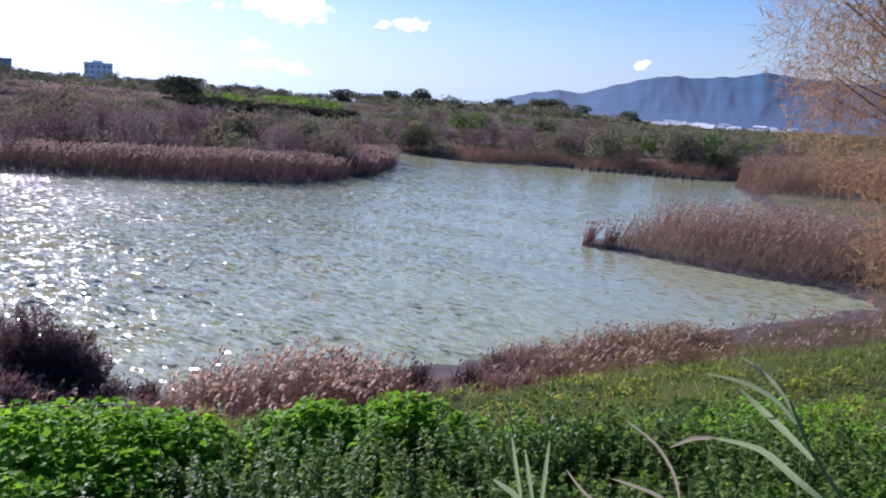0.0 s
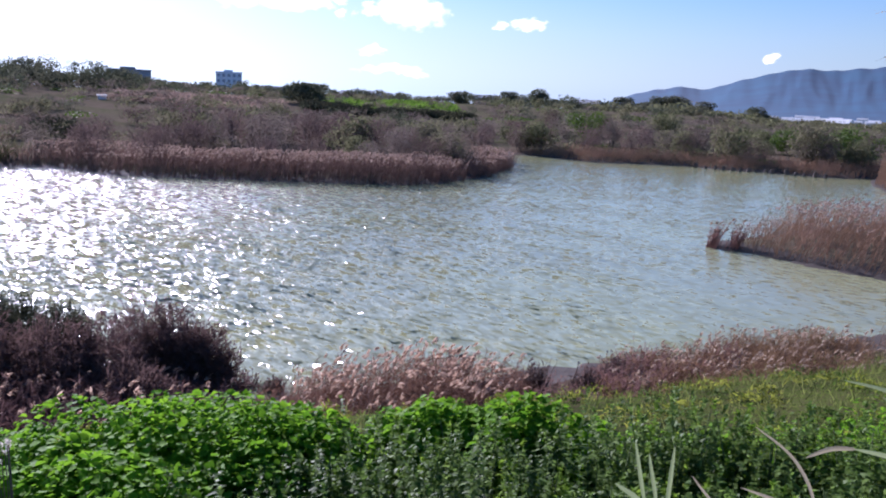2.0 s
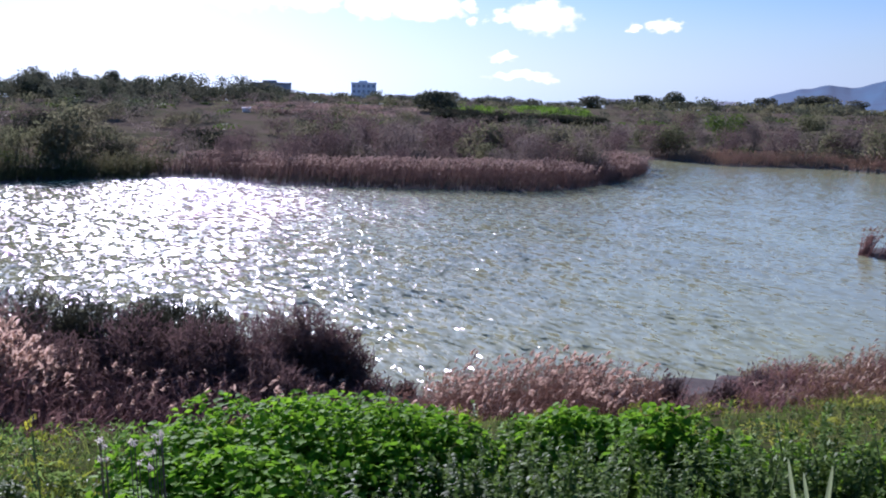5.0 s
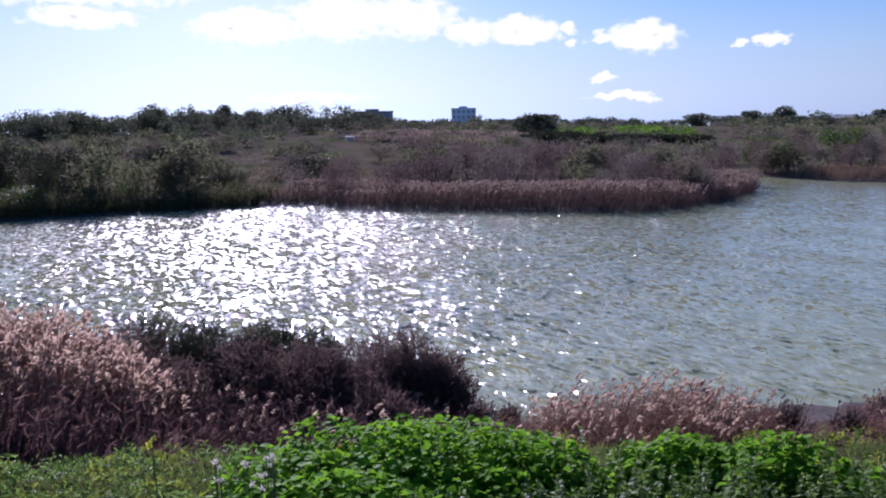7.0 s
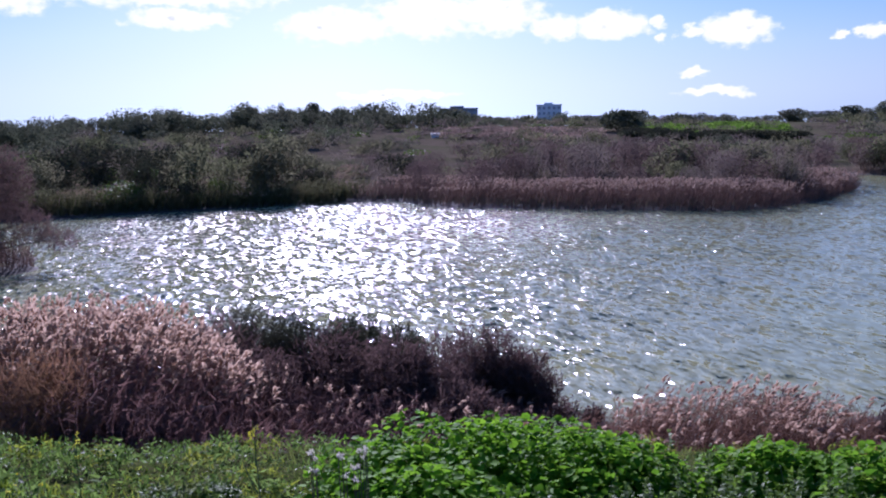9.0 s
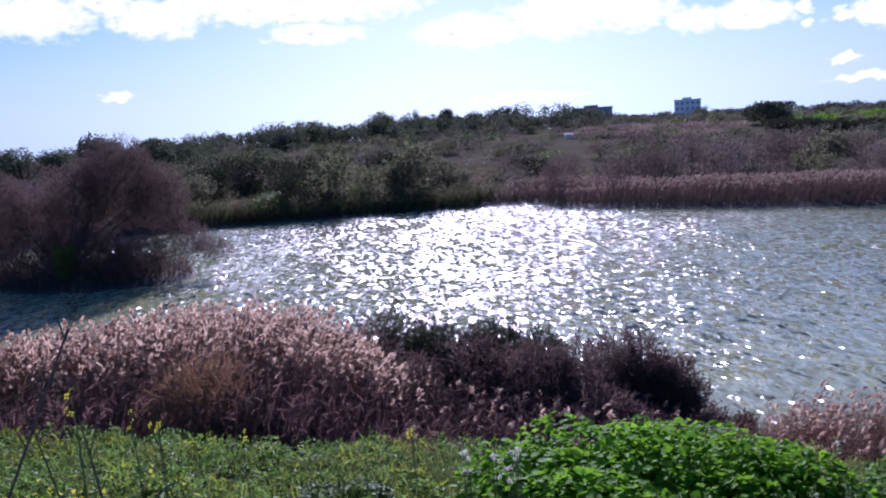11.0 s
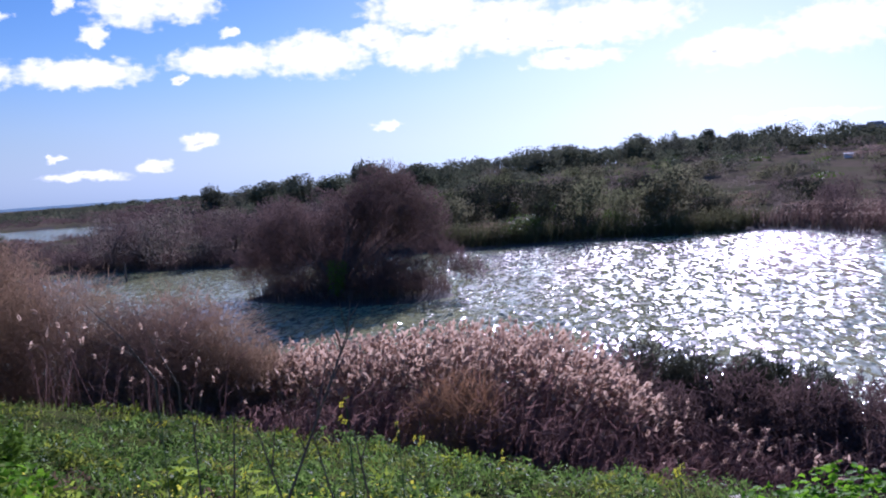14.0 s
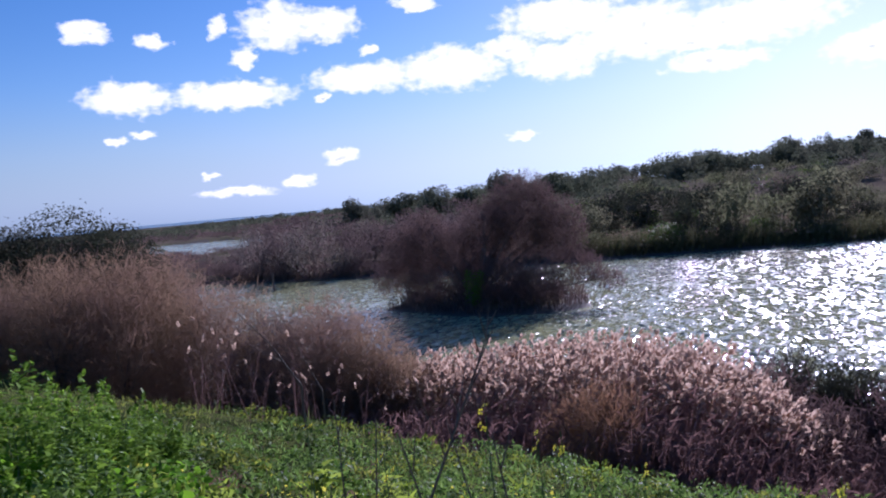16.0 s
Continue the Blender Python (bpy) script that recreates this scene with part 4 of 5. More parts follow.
far_woods("far_trees", "low dark trees before the far apartment blocks", LEAF_FAR, True, -31, -19.5, 300, 345, 46, (3.0, 4.6), (3.2, 4.5), 110)


far_woods("far_trees", "dark rounded trees on the rise behind the island", LEAF_FAR, True, -71, -54, 185, 225, 64, (3.0, 4.8), (5.6, 7.4), 170, -0.5, 9.0)


def tree_crown(lob, count, leaf):
    return leafy_skin(leaf_crown(lob, count // 3, leaf), lob, count * 2 // 3, leaf * 1.2)


def tree(label, az, d, wide, tall, mat=None, clear=0.3, leaf=0.0, count=2000):
    x, y = spot(az, d)
    lob = [(0, 0, tall * (1 + clear) / 2, wide * 0.7, wide * 0.7, tall * (1 - clear) / 2)] + [(wide * rng.uniform(-0.55, 0.55), wide * rng.uniform(-0.55, 0.55), tall * rng.uniform(clear + 0.15, 0.86), wide * 0.45, wide * 0.45, tall * 0.17) for i in range(6)]
    return plant("tree", label, "tree", (x, y), lob, tree_crown(lob, count, leaf or 0.05 * wide + 0.25), mat or LEAF_DARK, 0.03 * tall, 7, int(d * 7 + az))


for az, d, w, h in ((-7.3, 300, 5.0, 5.4), (-4.1, 300, 4.0, 5.4), (-2.1, 300, 5.0, 6.6), (7.0, 330, 8.0, 7.6), (5.9, 330, 6.0, 7.0), (8.6, 335, 5.0, 6.6), (11.9, 320, 5.0, 5.6), (3.4, 340, 5.0, 6.0),
                    (-18.2, 210, 7.0, 4.8), (-14.3, 300, 7.0, 4.6)):
    tree("dark green round-crowned tree on the skyline", az, d, w, h, LEAF_FAR, 0.08)
for az, d, w, h in ((-38.8, 240, 2.6, 7.5), (-43.2, 240, 4.0, 8.0), (-34.8, 245, 4.5, 7.0), (-47.5, 235, 4.0, 7.0), (-61.7, 170, 4.6, 9.6), (-66.0, 190, 4.4, 8.4), (-64.0, 180, 4.6, 7.4), (-72.0, 200, 3.6, 7.8), (-58.0, 190, 5.4, 7.4), (-68.5, 195, 4.6, 7.6)):
    tree("dark tree with uneven crown on the skyline", az, d, w, h, LEAF_FAR, 0.1)
for az, d, w, h in ((-93.5, 44, 4.0, 6.5), (-90.5, 44, 4.2, 7.2), (-87.5, 46, 3.4, 6.2), (-96.5, 42, 4.0, 6.5)):
    tree("dark green bushy tree behind the tamarisks", az, d, w, h, None, 0.05, 0.11, 19000)
far_woods("far_hedge", "dark green clipped hedge below a green field", LEAF_DARK, True, -17.5, -7.0, 186, 196, 110, (2.4, 3.6), (1.6, 2.2), 100)
far_woods("far_field", "bright green field strip on the rise", FIELD_GREEN, True, -16.6, -8.0, 202, 246, 220, (3.0, 5.0), (0.6, 1.0), 50)
far_woods("far_reeds", "strip of pale dry reeds on the rise", REED_TIP, False, -29.5, -20.0, 178, 198, 150, (2.4, 4.0), (1.0, 1.6), 80)


# ---- mountains, sea, buildings ----
def ridge(name, label, az0, az1, dist, outline, depth):
    """A mountain chain with spurs: outline gives (azimuth, elevation) of its crest in degrees."""
    cols, rows_ = 320, 44
    az = np.linspace(az0, az1, cols)
    crest = np.interp(az, [o[0] for o in outline], [o[1] for o in outline])
    crest = crest + 0.04 * np.sin(az * 1.9) + 0.025 * np.sin(az * 4.7 + 1)
    v = np.linspace(0, 1, rows_)
    A, V = np.meshgrid(az, v, indexing="ij")
    bend = 0.5 * np.sin(A * 0.7 + V * 2.0) + 0.25 * np.sin(A * 1.6 - V * 4.0)
    spur = 1.3 - 2.2 * np.abs(np.sin(A * 0.8 + V * 1.2 + bend)) + 0.8 - 1.4 * np.abs(np.sin(A * 1.9 - V * 1.6 + 2 * bend)) + 0.35 - 0.7 * np.abs(np.sin(A * 4.3 + V * 2.5 + 3 * bend))
    H = np.tan(np.radians(crest))[:, None] * dist * (0.25 * V + 0.75 * V ** 2) * (1 + 0.035 * spur * np.sin(np.pi * V ** 0.8))
    D = dist - depth * (1 - V)
    P = np.stack([np.sin(np.radians(A)) * D, np.cos(np.radians(A)) * D, H - 3], -1).reshape(-1, 3)
    i, j = np.meshgrid(np.arange(cols - 1), np.arange(rows_ - 1), indexing="ij")
    a = i * rows_ + j
    b, c, d = a + 1, a + rows_, a + rows_ + 1
    tris = np.concatenate([np.stack([a, c, d], -1).reshape(-1, 3), np.stack([a, d, b], -1).reshape(-1, 3)])
    ob = mesh_np(name, P, tris, [HAZE_ROCK])
    ob.data.polygons.foreach_set("use_smooth", np.ones(len(ob.data.polygons), bool))
    return tagged(ob, label, "mountains", kind="structure")


# its hazy look comes from the painted blue, no air lies between
ridge("backdrop", "mountain range painted haze blue beyond the plain", 1.5, 48, 4300,
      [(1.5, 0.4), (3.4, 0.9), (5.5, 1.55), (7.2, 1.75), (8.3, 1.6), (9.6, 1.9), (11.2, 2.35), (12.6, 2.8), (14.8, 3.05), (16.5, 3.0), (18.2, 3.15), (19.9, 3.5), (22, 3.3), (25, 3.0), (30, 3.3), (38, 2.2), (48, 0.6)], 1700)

soup = Soup()
a = np.radians(np.linspace(-112, -70, 60))
near, far_ = np.stack([np.sin(a) * 1300, np.cos(a) * 1300, np.full(60, 0.9)], -1), np.stack([np.sin(a) * 4600, np.cos(a) * 4600, np.full(60, 0.9)], -1)
soup.strips(near[None], far_[None])
tagged(soup.build("sea", [SEA]), "thin strip of blue-green sea on the horizon", "sea", kind="structure")


def building(name, label, az, dist, wide, deep, low, high, wall, storeys, bays, roof_h=1.2):
    """A block with rows of recessed windows and a parapet."""
    root = new(name)
    bm = bmesh.new()
    box(bm, (-wide / 2, 0, low), (wide / 2, deep, high), 0.15)
    part("wall", bm, wall, root)
    bm = bmesh.new()
    box(bm, (-wide / 2 - 0.3, -0.3, high), (wide / 2 + 0.3, deep + 0.3, high + 0.5))
    box(bm, (-wide * 0.2, deep * 0.3, high + 0.5), (wide * 0.15, deep * 0.7, high + 0.5 + roof_h))
    part("roof", bm, wall, root)
    h = (high - low) / storeys
    w = wide / bays
    first_pane = None
    for i in range(storeys):
        for j in range(bays):
            x, z = -wide / 2 + w * (j + 0.5), low + h * (i + 0.5)
            if first_pane is None:
                bm = bmesh.new()
                box(bm, (-w * 0.3, -0.12, -h * 0.28), (w * 0.3, 0.05, h * 0.28))
                box(bm, (-w * 0.34, -0.2, -h * 0.34), (w * 0.34, 0.02, -h * 0.28))
                first_pane = part("window", bm, wall, root)
                first_pane.location = (x, 0, z)
                bm = bmesh.new()
                box(bm, (-w * 0.27, -0.16, -h * 0.25), (w * 0.27, -0.121, h * 0.25))
                glass = part("pane", bm, GLASS, first_pane, "dark glass pane")
            else:
                ob = new("window", first_pane.data)
                ob.parent = root
                ob.location = (x, 0, z)
                sheet = new("pane", glass.data)
                sheet.parent = ob
    x, y = spot(az, dist)
    root.matrix_basis = Matrix.LocRotScale((x, y, 0), Euler((0, 0, radians(-az))), None)
    return tagged(root, label, "building")


building("apartment_block", "pale blue-grey apartment tower behind trees", -22.75, 520, 15.0, 14.0, 3.0, 19.4, BLUE_WALL, 5, 5)
building("apartment_block", "long dark low building behind trees", -28.9, 470, 22.0, 12.0, 3.0, 17.2, DARK_WALL, 3, 7)


def house(label, az, dist, wide, tall, wall=WHITE_WALL):
    root = new("house")
    bm = bmesh.new()
    box(bm, (-wide / 2, 0, -1), (wide / 2, wide * 0.6, tall), 0.05)
    part("wall", bm, wall, root)
    bm = bmesh.new()
    pts = [(-wide / 2 - 0.2, -0.2, tall), (wide / 2 + 0.2, -0.2, tall), (wide / 2 + 0.2, wide * 0.6 + 0.2, tall), (-wide / 2 - 0.2, wide * 0.6 + 0.2, tall), (-wide / 2 - 0.2, wide * 0.3, tall + wide * 0.12), (wide / 2 + 0.2, wide * 0.3, tall + wide * 0.12)]
    vs = [bm.verts.new(q) for q in pts]
    for f in ((0, 1, 5, 4), (2, 3, 4, 5), (1, 2, 5), (3, 0, 4), (3, 2, 1, 0)):
        bm.faces.new([vs[i] for i in f])
    part("roof", bm, wall, root)
    x, y = spot(az, dist)
    z = float(ground_z([(x, y)])[0])
    root.matrix_basis = Matrix.LocRotScale((x, y, z), Euler((0, 0, radians(-az + rng.uniform(-20, 20)))), None)
    return tagged(root, label, "house", "houses on the plain")


for az, d, w, h in ((14.3, 620, 20, 2.4), (16.2, 640, 24, 2.4), (17.6, 660, 9, 3.6), (18.6, 680, 10, 3.4), (20.0, 620, 14, 2.5), (21.4, 640, 14, 2.5)):
    house("white low building on the plain", az, d, w, h, PLASTIC)
for az, d, w in ((-14.4, 305, 12), (-12.7, 312, 9), (-5.5, 315, 10), (-3.2, 318, 8), (1.0, 320, 10), (-19.8, 320, 10)):
    house("low grey house with a shallow roof among skyline trees", az, d, w, 2.7, DARK_WALL)
for k in range(12):
    house("small white town house at the foot of the mountains", 9.6 + k * 1.15 + random.uniform(-0.4, 0.4), random.uniform(820, 1050), random.uniform(8, 15), random.uniform(3.5, 6.0), PLASTIC if k % 3 else WHITE_WALL)
house("small white hut amid scrub", -30.5, 182, 1.6, 0.8)


# ---- far shore details ----
def stake(label, x, y, z, tall, r, mat=BARK):
    bm = bmesh.new()
    tube(bm, [(0, 0, -0.5), (0.01, 0, tall * 0.5), (0.03, 0.01, tall)], [r, r * 0.95, r * 0.8], 7)
    ob = part("post", bm, mat, None, label)
    ob.location = (x, y, z)
    return tagged(ob, "", "post", "posts in the water")


for i in range(15):
    x = 15.5 + i * 0.88 + random.uniform(-0.25, 0.25)
    y = np.interp(x, [15, 17, 22.4, 28], [104.2, 101.2, 99.6, 95.8])
    stake("short dark stump in shallow water by the far shore", x, float(y), -0.2, random.uniform(0.45, 0.8), random.uniform(0.16, 0.3))
stake("thin dark post standing in the water", -69.5, 15.0, -0.2, 1.7, 0.09)


# ---- near bank: mallow, weeds, grass ----
LEAF_FACES = [(0, 1, 2), (0, 2, 3), (0, 3, 4), (0, 4, 5), (0, 5, 6), (0, 6, 1)]


def lobed_leaves(soup, p, up, size, slot=0):
    """Round, slightly cupped leaves facing up."""
    k = len(p)
    a = unit(np.cross(up, rand_dirs(k)))
    b = np.cross(up, a)
    ang = np.linspace(0, 2 * np.pi, 7)[:-1]
    rim = np.array([1.0, 0.86, 1.0, 0.62, 1.0, 0.86])
    ring = [p + size[:, None] * 0.5 * r * (a * np.cos(t) + b * np.sin(t)) + up * (size * rng.uniform(-0.02, 0.2, k))[:, None] for t, r in zip(ang, rim)]
    soup.fans(np.stack([p] + ring, 1), LEAF_FACES, slot)


def mound_points(lobes, count, deep=0.3):
    """Points on the upper skin of overlapping mounds, with normals."""
    lobes = np.asarray(lobes, float)
    area = lobes[:, 3] * lobes[:, 4]
    pick = rng.choice(len(lobes), count, p=area / area.sum())
    d = rand_dirs(count)
    d[:, 2] = np.abs(d[:, 2]) * 1.0
    d = unit(d)
    depth = 1 - deep * rng.random(count) ** 2
    return lobes[pick, :3] + d * lobes[pick, 3:] * depth[:, None], d


def herb(name, label, category, az, dist, wide, tall, mat, leaf, count, round_leaf=True, group="", pieces=0):
    """A leafy bush: stems and leaves; the first pieces are leaves of their own."""
    x, y = spot(az, dist)
    root = new(name)
    root.location = (x, y, float(ground_z([(x, y)])[0]))
    lob = [(0, 0, 0, wide * 0.85, wide * 0.6, tall * 0.9)] + [(rng.uniform(-0.65, 0.65) * wide, rng.uniform(-0.5, 0.5) * wide, 0.0, wide * rng.uniform(0.4, 0.58), wide * rng.uniform(0.34, 0.48), tall * rng.uniform(0.62, 0.86)) for i in range(8)]
    bm = bmesh.new()
    r = random.Random(int(dist * 100))
    for i in range(16):
        c = lob[i % len(lob)]
        e = Vector((c[0] + r.uniform(-0.6, 0.6) * c[3], c[1] + r.uniform(-0.6, 0.6) * c[4], c[5] * r.uniform(0.7, 0.95)))
        s = Vector((e.x * 0.4, e.y * 0.4, -0.1))
        tube(bm, [s, s.lerp(e, 0.5) + Vector((0, 0, 0.05)), e], [0.009, 0.007, 0.003], 4)
    tagged(part("understorey", bm, STALK_GREEN, root), kind="stuff")
    soup = Soup()
    if round_leaf:
        p, nrm = mound_points(lob, count, 0.3)
        up = unit(nrm * 0.45 + np.array([-0.15, 0.2, 0.6]) + rng.normal(0, 0.42, p.shape))
        size = leaf * rng.uniform(0.6, 1.35, count)
        lobed_leaves(soup, p[pieces:], up[pieces:], size[pieces:])
    else:
        # upright shoots, leaves in pairs that grow smaller towards the tip
        k = max(10, int(count / 44))
        g = np.sqrt(rng.random(k))
        around = rng.uniform(0, 2 * np.pi, k)
        foot = np.column_stack([np.cos(around) * g * wide * 0.75, np.sin(around) * g * wide * 0.6, np.zeros(k)])
        rise = tall * (1 - 0.45 * g ** 2) * rng.uniform(0.62, 1.08, k)
        lean = unit(np.column_stack([foot[:, :2] * 0.35 + rng.normal(0, 0.12, (k, 2)), np.ones(k)]))
        which = np.repeat(np.arange(k), 44)
        u = 1 - 0.55 * rng.random(len(which)) ** 1.3
        turn = rng.uniform(0, 2 * np.pi, len(which))
        out = unit(np.column_stack([np.cos(turn), np.sin(turn), rng.uniform(0.0, 0.9, len(which)) + 0.8 * (u > 0.93)]))
        size = leaf * rng.uniform(0.7, 1.3, len(which)) * (1.35 - 0.75 * u)
        p = foot[which] + lean[which] * (rise[which] * u)[:, None]
        blades(soup, p, out, size * 1.9, size * 0.95, rng.uniform(0.15, 0.6, len(which)), 0, 3, unit(np.cross(out, np.array([0, 0, 1.0]) + rng.normal(0, 0.25, out.shape))))
        blades(soup, foot, lean, rise, np.full(k, 0.008), np.zeros(k), 0, 2)
    ob = tagged(soup.build("foliage", [mat]), kind="stuff")
    ob.parent = root
    if pieces:
        one = Soup()
        lobed_leaves(one, np.zeros((1, 3)), np.array([[0, 0, 1.0]]), np.array([1.0]))
        src = one.build("leaf", [mat])
        src.parent = root
        for i in range(pieces):
            q = src if i == 0 else new("leaf", src.data)
            q.parent = root
            rot = Vector(up[i]).to_track_quat("Z", "Y")
            q.matrix_basis = Matrix.LocRotScale(p[i], rot, (size[i],) * 3)
    return tagged(root, label, category, group)


STALK_LEAF = foliage("dry_brown_weed", (0.2, 0.12, 0.08), (0.14, 0.085, 0.06), (0.18, 0.12, 0.07), 0.3)
STALK_GREEN = plain("green_stem", (0.07, 0.12, 0.03), (0.11, 0.14, 0.04), 0.6, 20.0)
NETTLE = foliage("fresh_green_weed_leaf", (0.055, 0.12, 0.008), (0.26, 0.4, 0.04), (0.16, 0.26, 0.03), 0.5, 0.5, 1.2, 0.1)
HEDGE = "leafy mallow clumps along the bank"
for az, d, w, h in ((-33.5, 5.0, 0.65, 0.84), (-28.5, 5.1, 0.85, 1.0), (-23.5, 5.2, 0.9, 1.03), (-31.0, 4.4, 0.7, 0.8), (-18.5, 5.4, 0.7, 0.9), (-1.5, 5.5, 0.55, 0.96), (-8.0, 5.6, 0.5, 0.88)):
    herb("mallow", "mound of bright green round-leaved mallow on the bank", "plant", az, d, w * 1.3, h * 0.98, MALLOW, 0.056, 7600, True, HEDGE, 40)
for az, d, w, h in ((-24.5, 4.2, 0.7, 0.62), (-17.5, 4.4, 0.75, 0.7), (-11.5, 4.6, 0.75, 0.85), (-14.0, 5.3, 0.7, 0.84), (-5.0, 5.0, 0.7, 0.86), (-4.0, 4.3, 0.75, 0.78), (3.5, 4.8, 0.8, 0.95), (9.0, 5.0, 0.8, 0.98), (15.0, 5.0, 0.8, 0.9), (21.0, 5.2, 0.9, 0.9),
                    (26.0, 4.6, 0.8, 0.85), (31.0, 5.0, 0.9, 0.9), (6.0, 3.9, 0.7, 0.6), (13.5, 3.9, 0.7, 0.6), (20.0, 4.0, 0.7, 0.6), (27.0, 3.8, 0.7, 0.6), (-30.0, 3.6, 0.6, 0.4), (-21.0, 3.4, 0.6, 0.4), (-12.0, 3.6, 0.65, 0.5), (-3.0, 3.4, 0.6, 0.45)):
    herb("weed", "grey-green leafy weed clump on the bank", "plant", az, d, w * 0.8, h, WEED, 0.034, 2900, False, HEDGE)
    # brighter young shoots between the clumps
    herb("weed", "fresh green leafy weed clump on the bank", "plant", az + 3.1, d + 0.25, w * 0.42, h * 0.96, NETTLE, 0.036, 1100, False, HEDGE)
for az, d, w, h in ((13.0, 6.6, 0.9, 0.5), (20.0, 7.4, 1.0, 0.4), (27.0, 8.2, 1.2, 0.4), (8.0, 6.4, 0.8, 0.45), (-89.5, 9.0, 1.0, 0.4)):
    herb("weed", "low spreading green weeds on the grassy bank", "plant", az, d, w, h, MALLOW, 0.05, 1300, True, HEDGE)


for az, d, w, h in ((-94.0, 4.6, 0.9, 0.75), (-91.0, 5.4, 0.8, 0.6), (-97.0, 5.2, 1.0, 0.9), (-92.5, 3.8, 0.7, 0.45), (-86.5, 4.8, 0.6, 0.4), (-90.2, 5.6, 0.55, 0.62), (-88.6, 4.6, 0.5, 0.42), (-83.0, 4.2, 0.5, 0.35), (-79.0, 3.9, 0.5, 0.35)):
    herb("weed", "dark leafy weed clump on the grassy bank", "plant", az, d, w, h, WEED, 0.045, 3000, False, HEDGE)


for az, d, w, h in ((-95.0, 6.4, 0.9, 1.22), (-91.5, 7.2, 0.8, 1.04), (-88.5, 7.8, 0.7, 0.84), (-93.0, 5.0, 0.7, 0.9)):
    herb("weed", "tall green leafy weed clump at the top of the bank", "plant", az, d, w, h, NETTLE, 0.046, 3000, False, HEDGE)
for az, d, w, h in ((-90.0, 4.2, 0.55, 0.5), (-93.6, 4.2, 0.5, 0.6), (-84.5, 3.9, 0.45, 0.42), (-76.0, 3.6, 0.45, 0.4), (-71.0, 3.4, 0.4, 0.36), (-66.5, 3.5, 0.4, 0.34), (-87.0, 5.8, 0.5, 0.45), (-80.5, 5.2, 0.5, 0.4)):
    herb("weed", "sunlit yellow-green leafy weed clump in the grass", "plant", az, d, w, h, GRASS_LIT, 0.042, 1500, False, HEDGE)


CLUMP_KINDS = ((WEED, "grey-green leafy weed tuft in the grass"), (NETTLE, "fresh green leafy weed tuft in the grass"), (GRASS_LIT, "sunlit yellow-green weed tuft in the grass"), (WEED, "dark green leafy weed tuft in the grass"))
for i in range(44):
    az, d = rng.uniform(-92, -46), rng.uniform(3.2, 6.8)
    kind_mat, kind_label = CLUMP_KINDS[i % 4]
    herb("weed", kind_label, "plant", az, d, rng.uniform(0.22, 0.4), rng.uniform(0.22, 0.46), kind_mat, rng.uniform(0.03, 0.044), 620, False, HEDGE)


def grass_patch(name, label, mat, places, tall, width, sprawl=0.35):
    soup = Soup()
    k = len(places)
    tall = tall * np.clip(0.85 + 0.55 * ripple(places, 0.33) + 0.35 * ripple(places[:, ::-1], 0.9), 0.3, 1.8)
    base = np.column_stack([places, ground_z(places) - 0.02])
    way = unit(np.column_stack([rng.normal(0, sprawl, (k, 2)), np.ones(k)]))
    blades(soup, base, way, tall * rng.uniform(0.5, 1.3, k), width * rng.uniform(0.7, 1.4, k), rng.uniform(0, 0.6, k), 0, 3)
    return tagged(soup.build(name, [mat]), label, "grass", kind="stuff")


def bank_places(az0, az1, d0, d1, count, limit=9.8):
    p = band(az0, az1, d0, d1, count)
    q = down_of(p)
    return p[q < limit + 0.5 * ripple(p, 1.1)]


p = bank_places(-100, 34, 2.3, 7.0, 19000)
grass_patch("grass", "lush green grass on the bank", GRASS, p, np.full(len(p), 0.25), np.full(len(p), 0.011))
p = bank_places(-100, 34, 6.5, 20.0, 36000, 10.2)
grass_patch("grass", "green grass on the lower bank", GRASS_SOFT, p, np.full(len(p), 0.22), np.full(len(p), 0.016))

p = band(9, 33, 8.0, 24.0, 24000)
p = p[(down_of(p) > 8.8) & (down_of(p) < 14.5)]
grass_patch("grass", "long pale green grass sloping to the shore", GRASS_SOFT, p, np.full(len(p), 0.32), np.full(len(p), 0.010))


def weeds(name, label, mat, centres, leaf, per, tall, spread, slim=False):
    """Low clumps of leaves that run together."""
    k = len(centres)
    c = np.repeat(centres, per, 0) + rng.normal(0, spread, (k * per, 2))
    up = np.repeat(rng.uniform(0.35, 1.0, k), per)
    r2 = np.clip(1 - (np.linalg.norm(c - np.repeat(centres, per, 0), axis=1) / (2.6 * spread)) ** 2, 0.15, 1)
    p = np.column_stack([c, ground_z(c) + tall * up * r2 * rng.uniform(0.5, 1.05, k * per)])
    size = leaf * rng.uniform(0.5, 1.4, len(p)) * np.repeat(rng.uniform(0.7, 1.4, k), per)
    soup = Soup()
    if slim:
        blades(soup, p, unit(rng.normal(0, 0.7, p.shape) + np.array([0, 0, 0.9])), size * 2.0, size * 0.5, rng.uniform(0.1, 0.8, len(p)), 0, 3)
    else:
        lobed_leaves(soup, p, unit(rng.normal(0, 0.5, p.shape) + np.array([0, 0, 1.0])), size)
    return tagged(soup.build(name, [mat]), label, "plants", kind="stuff")


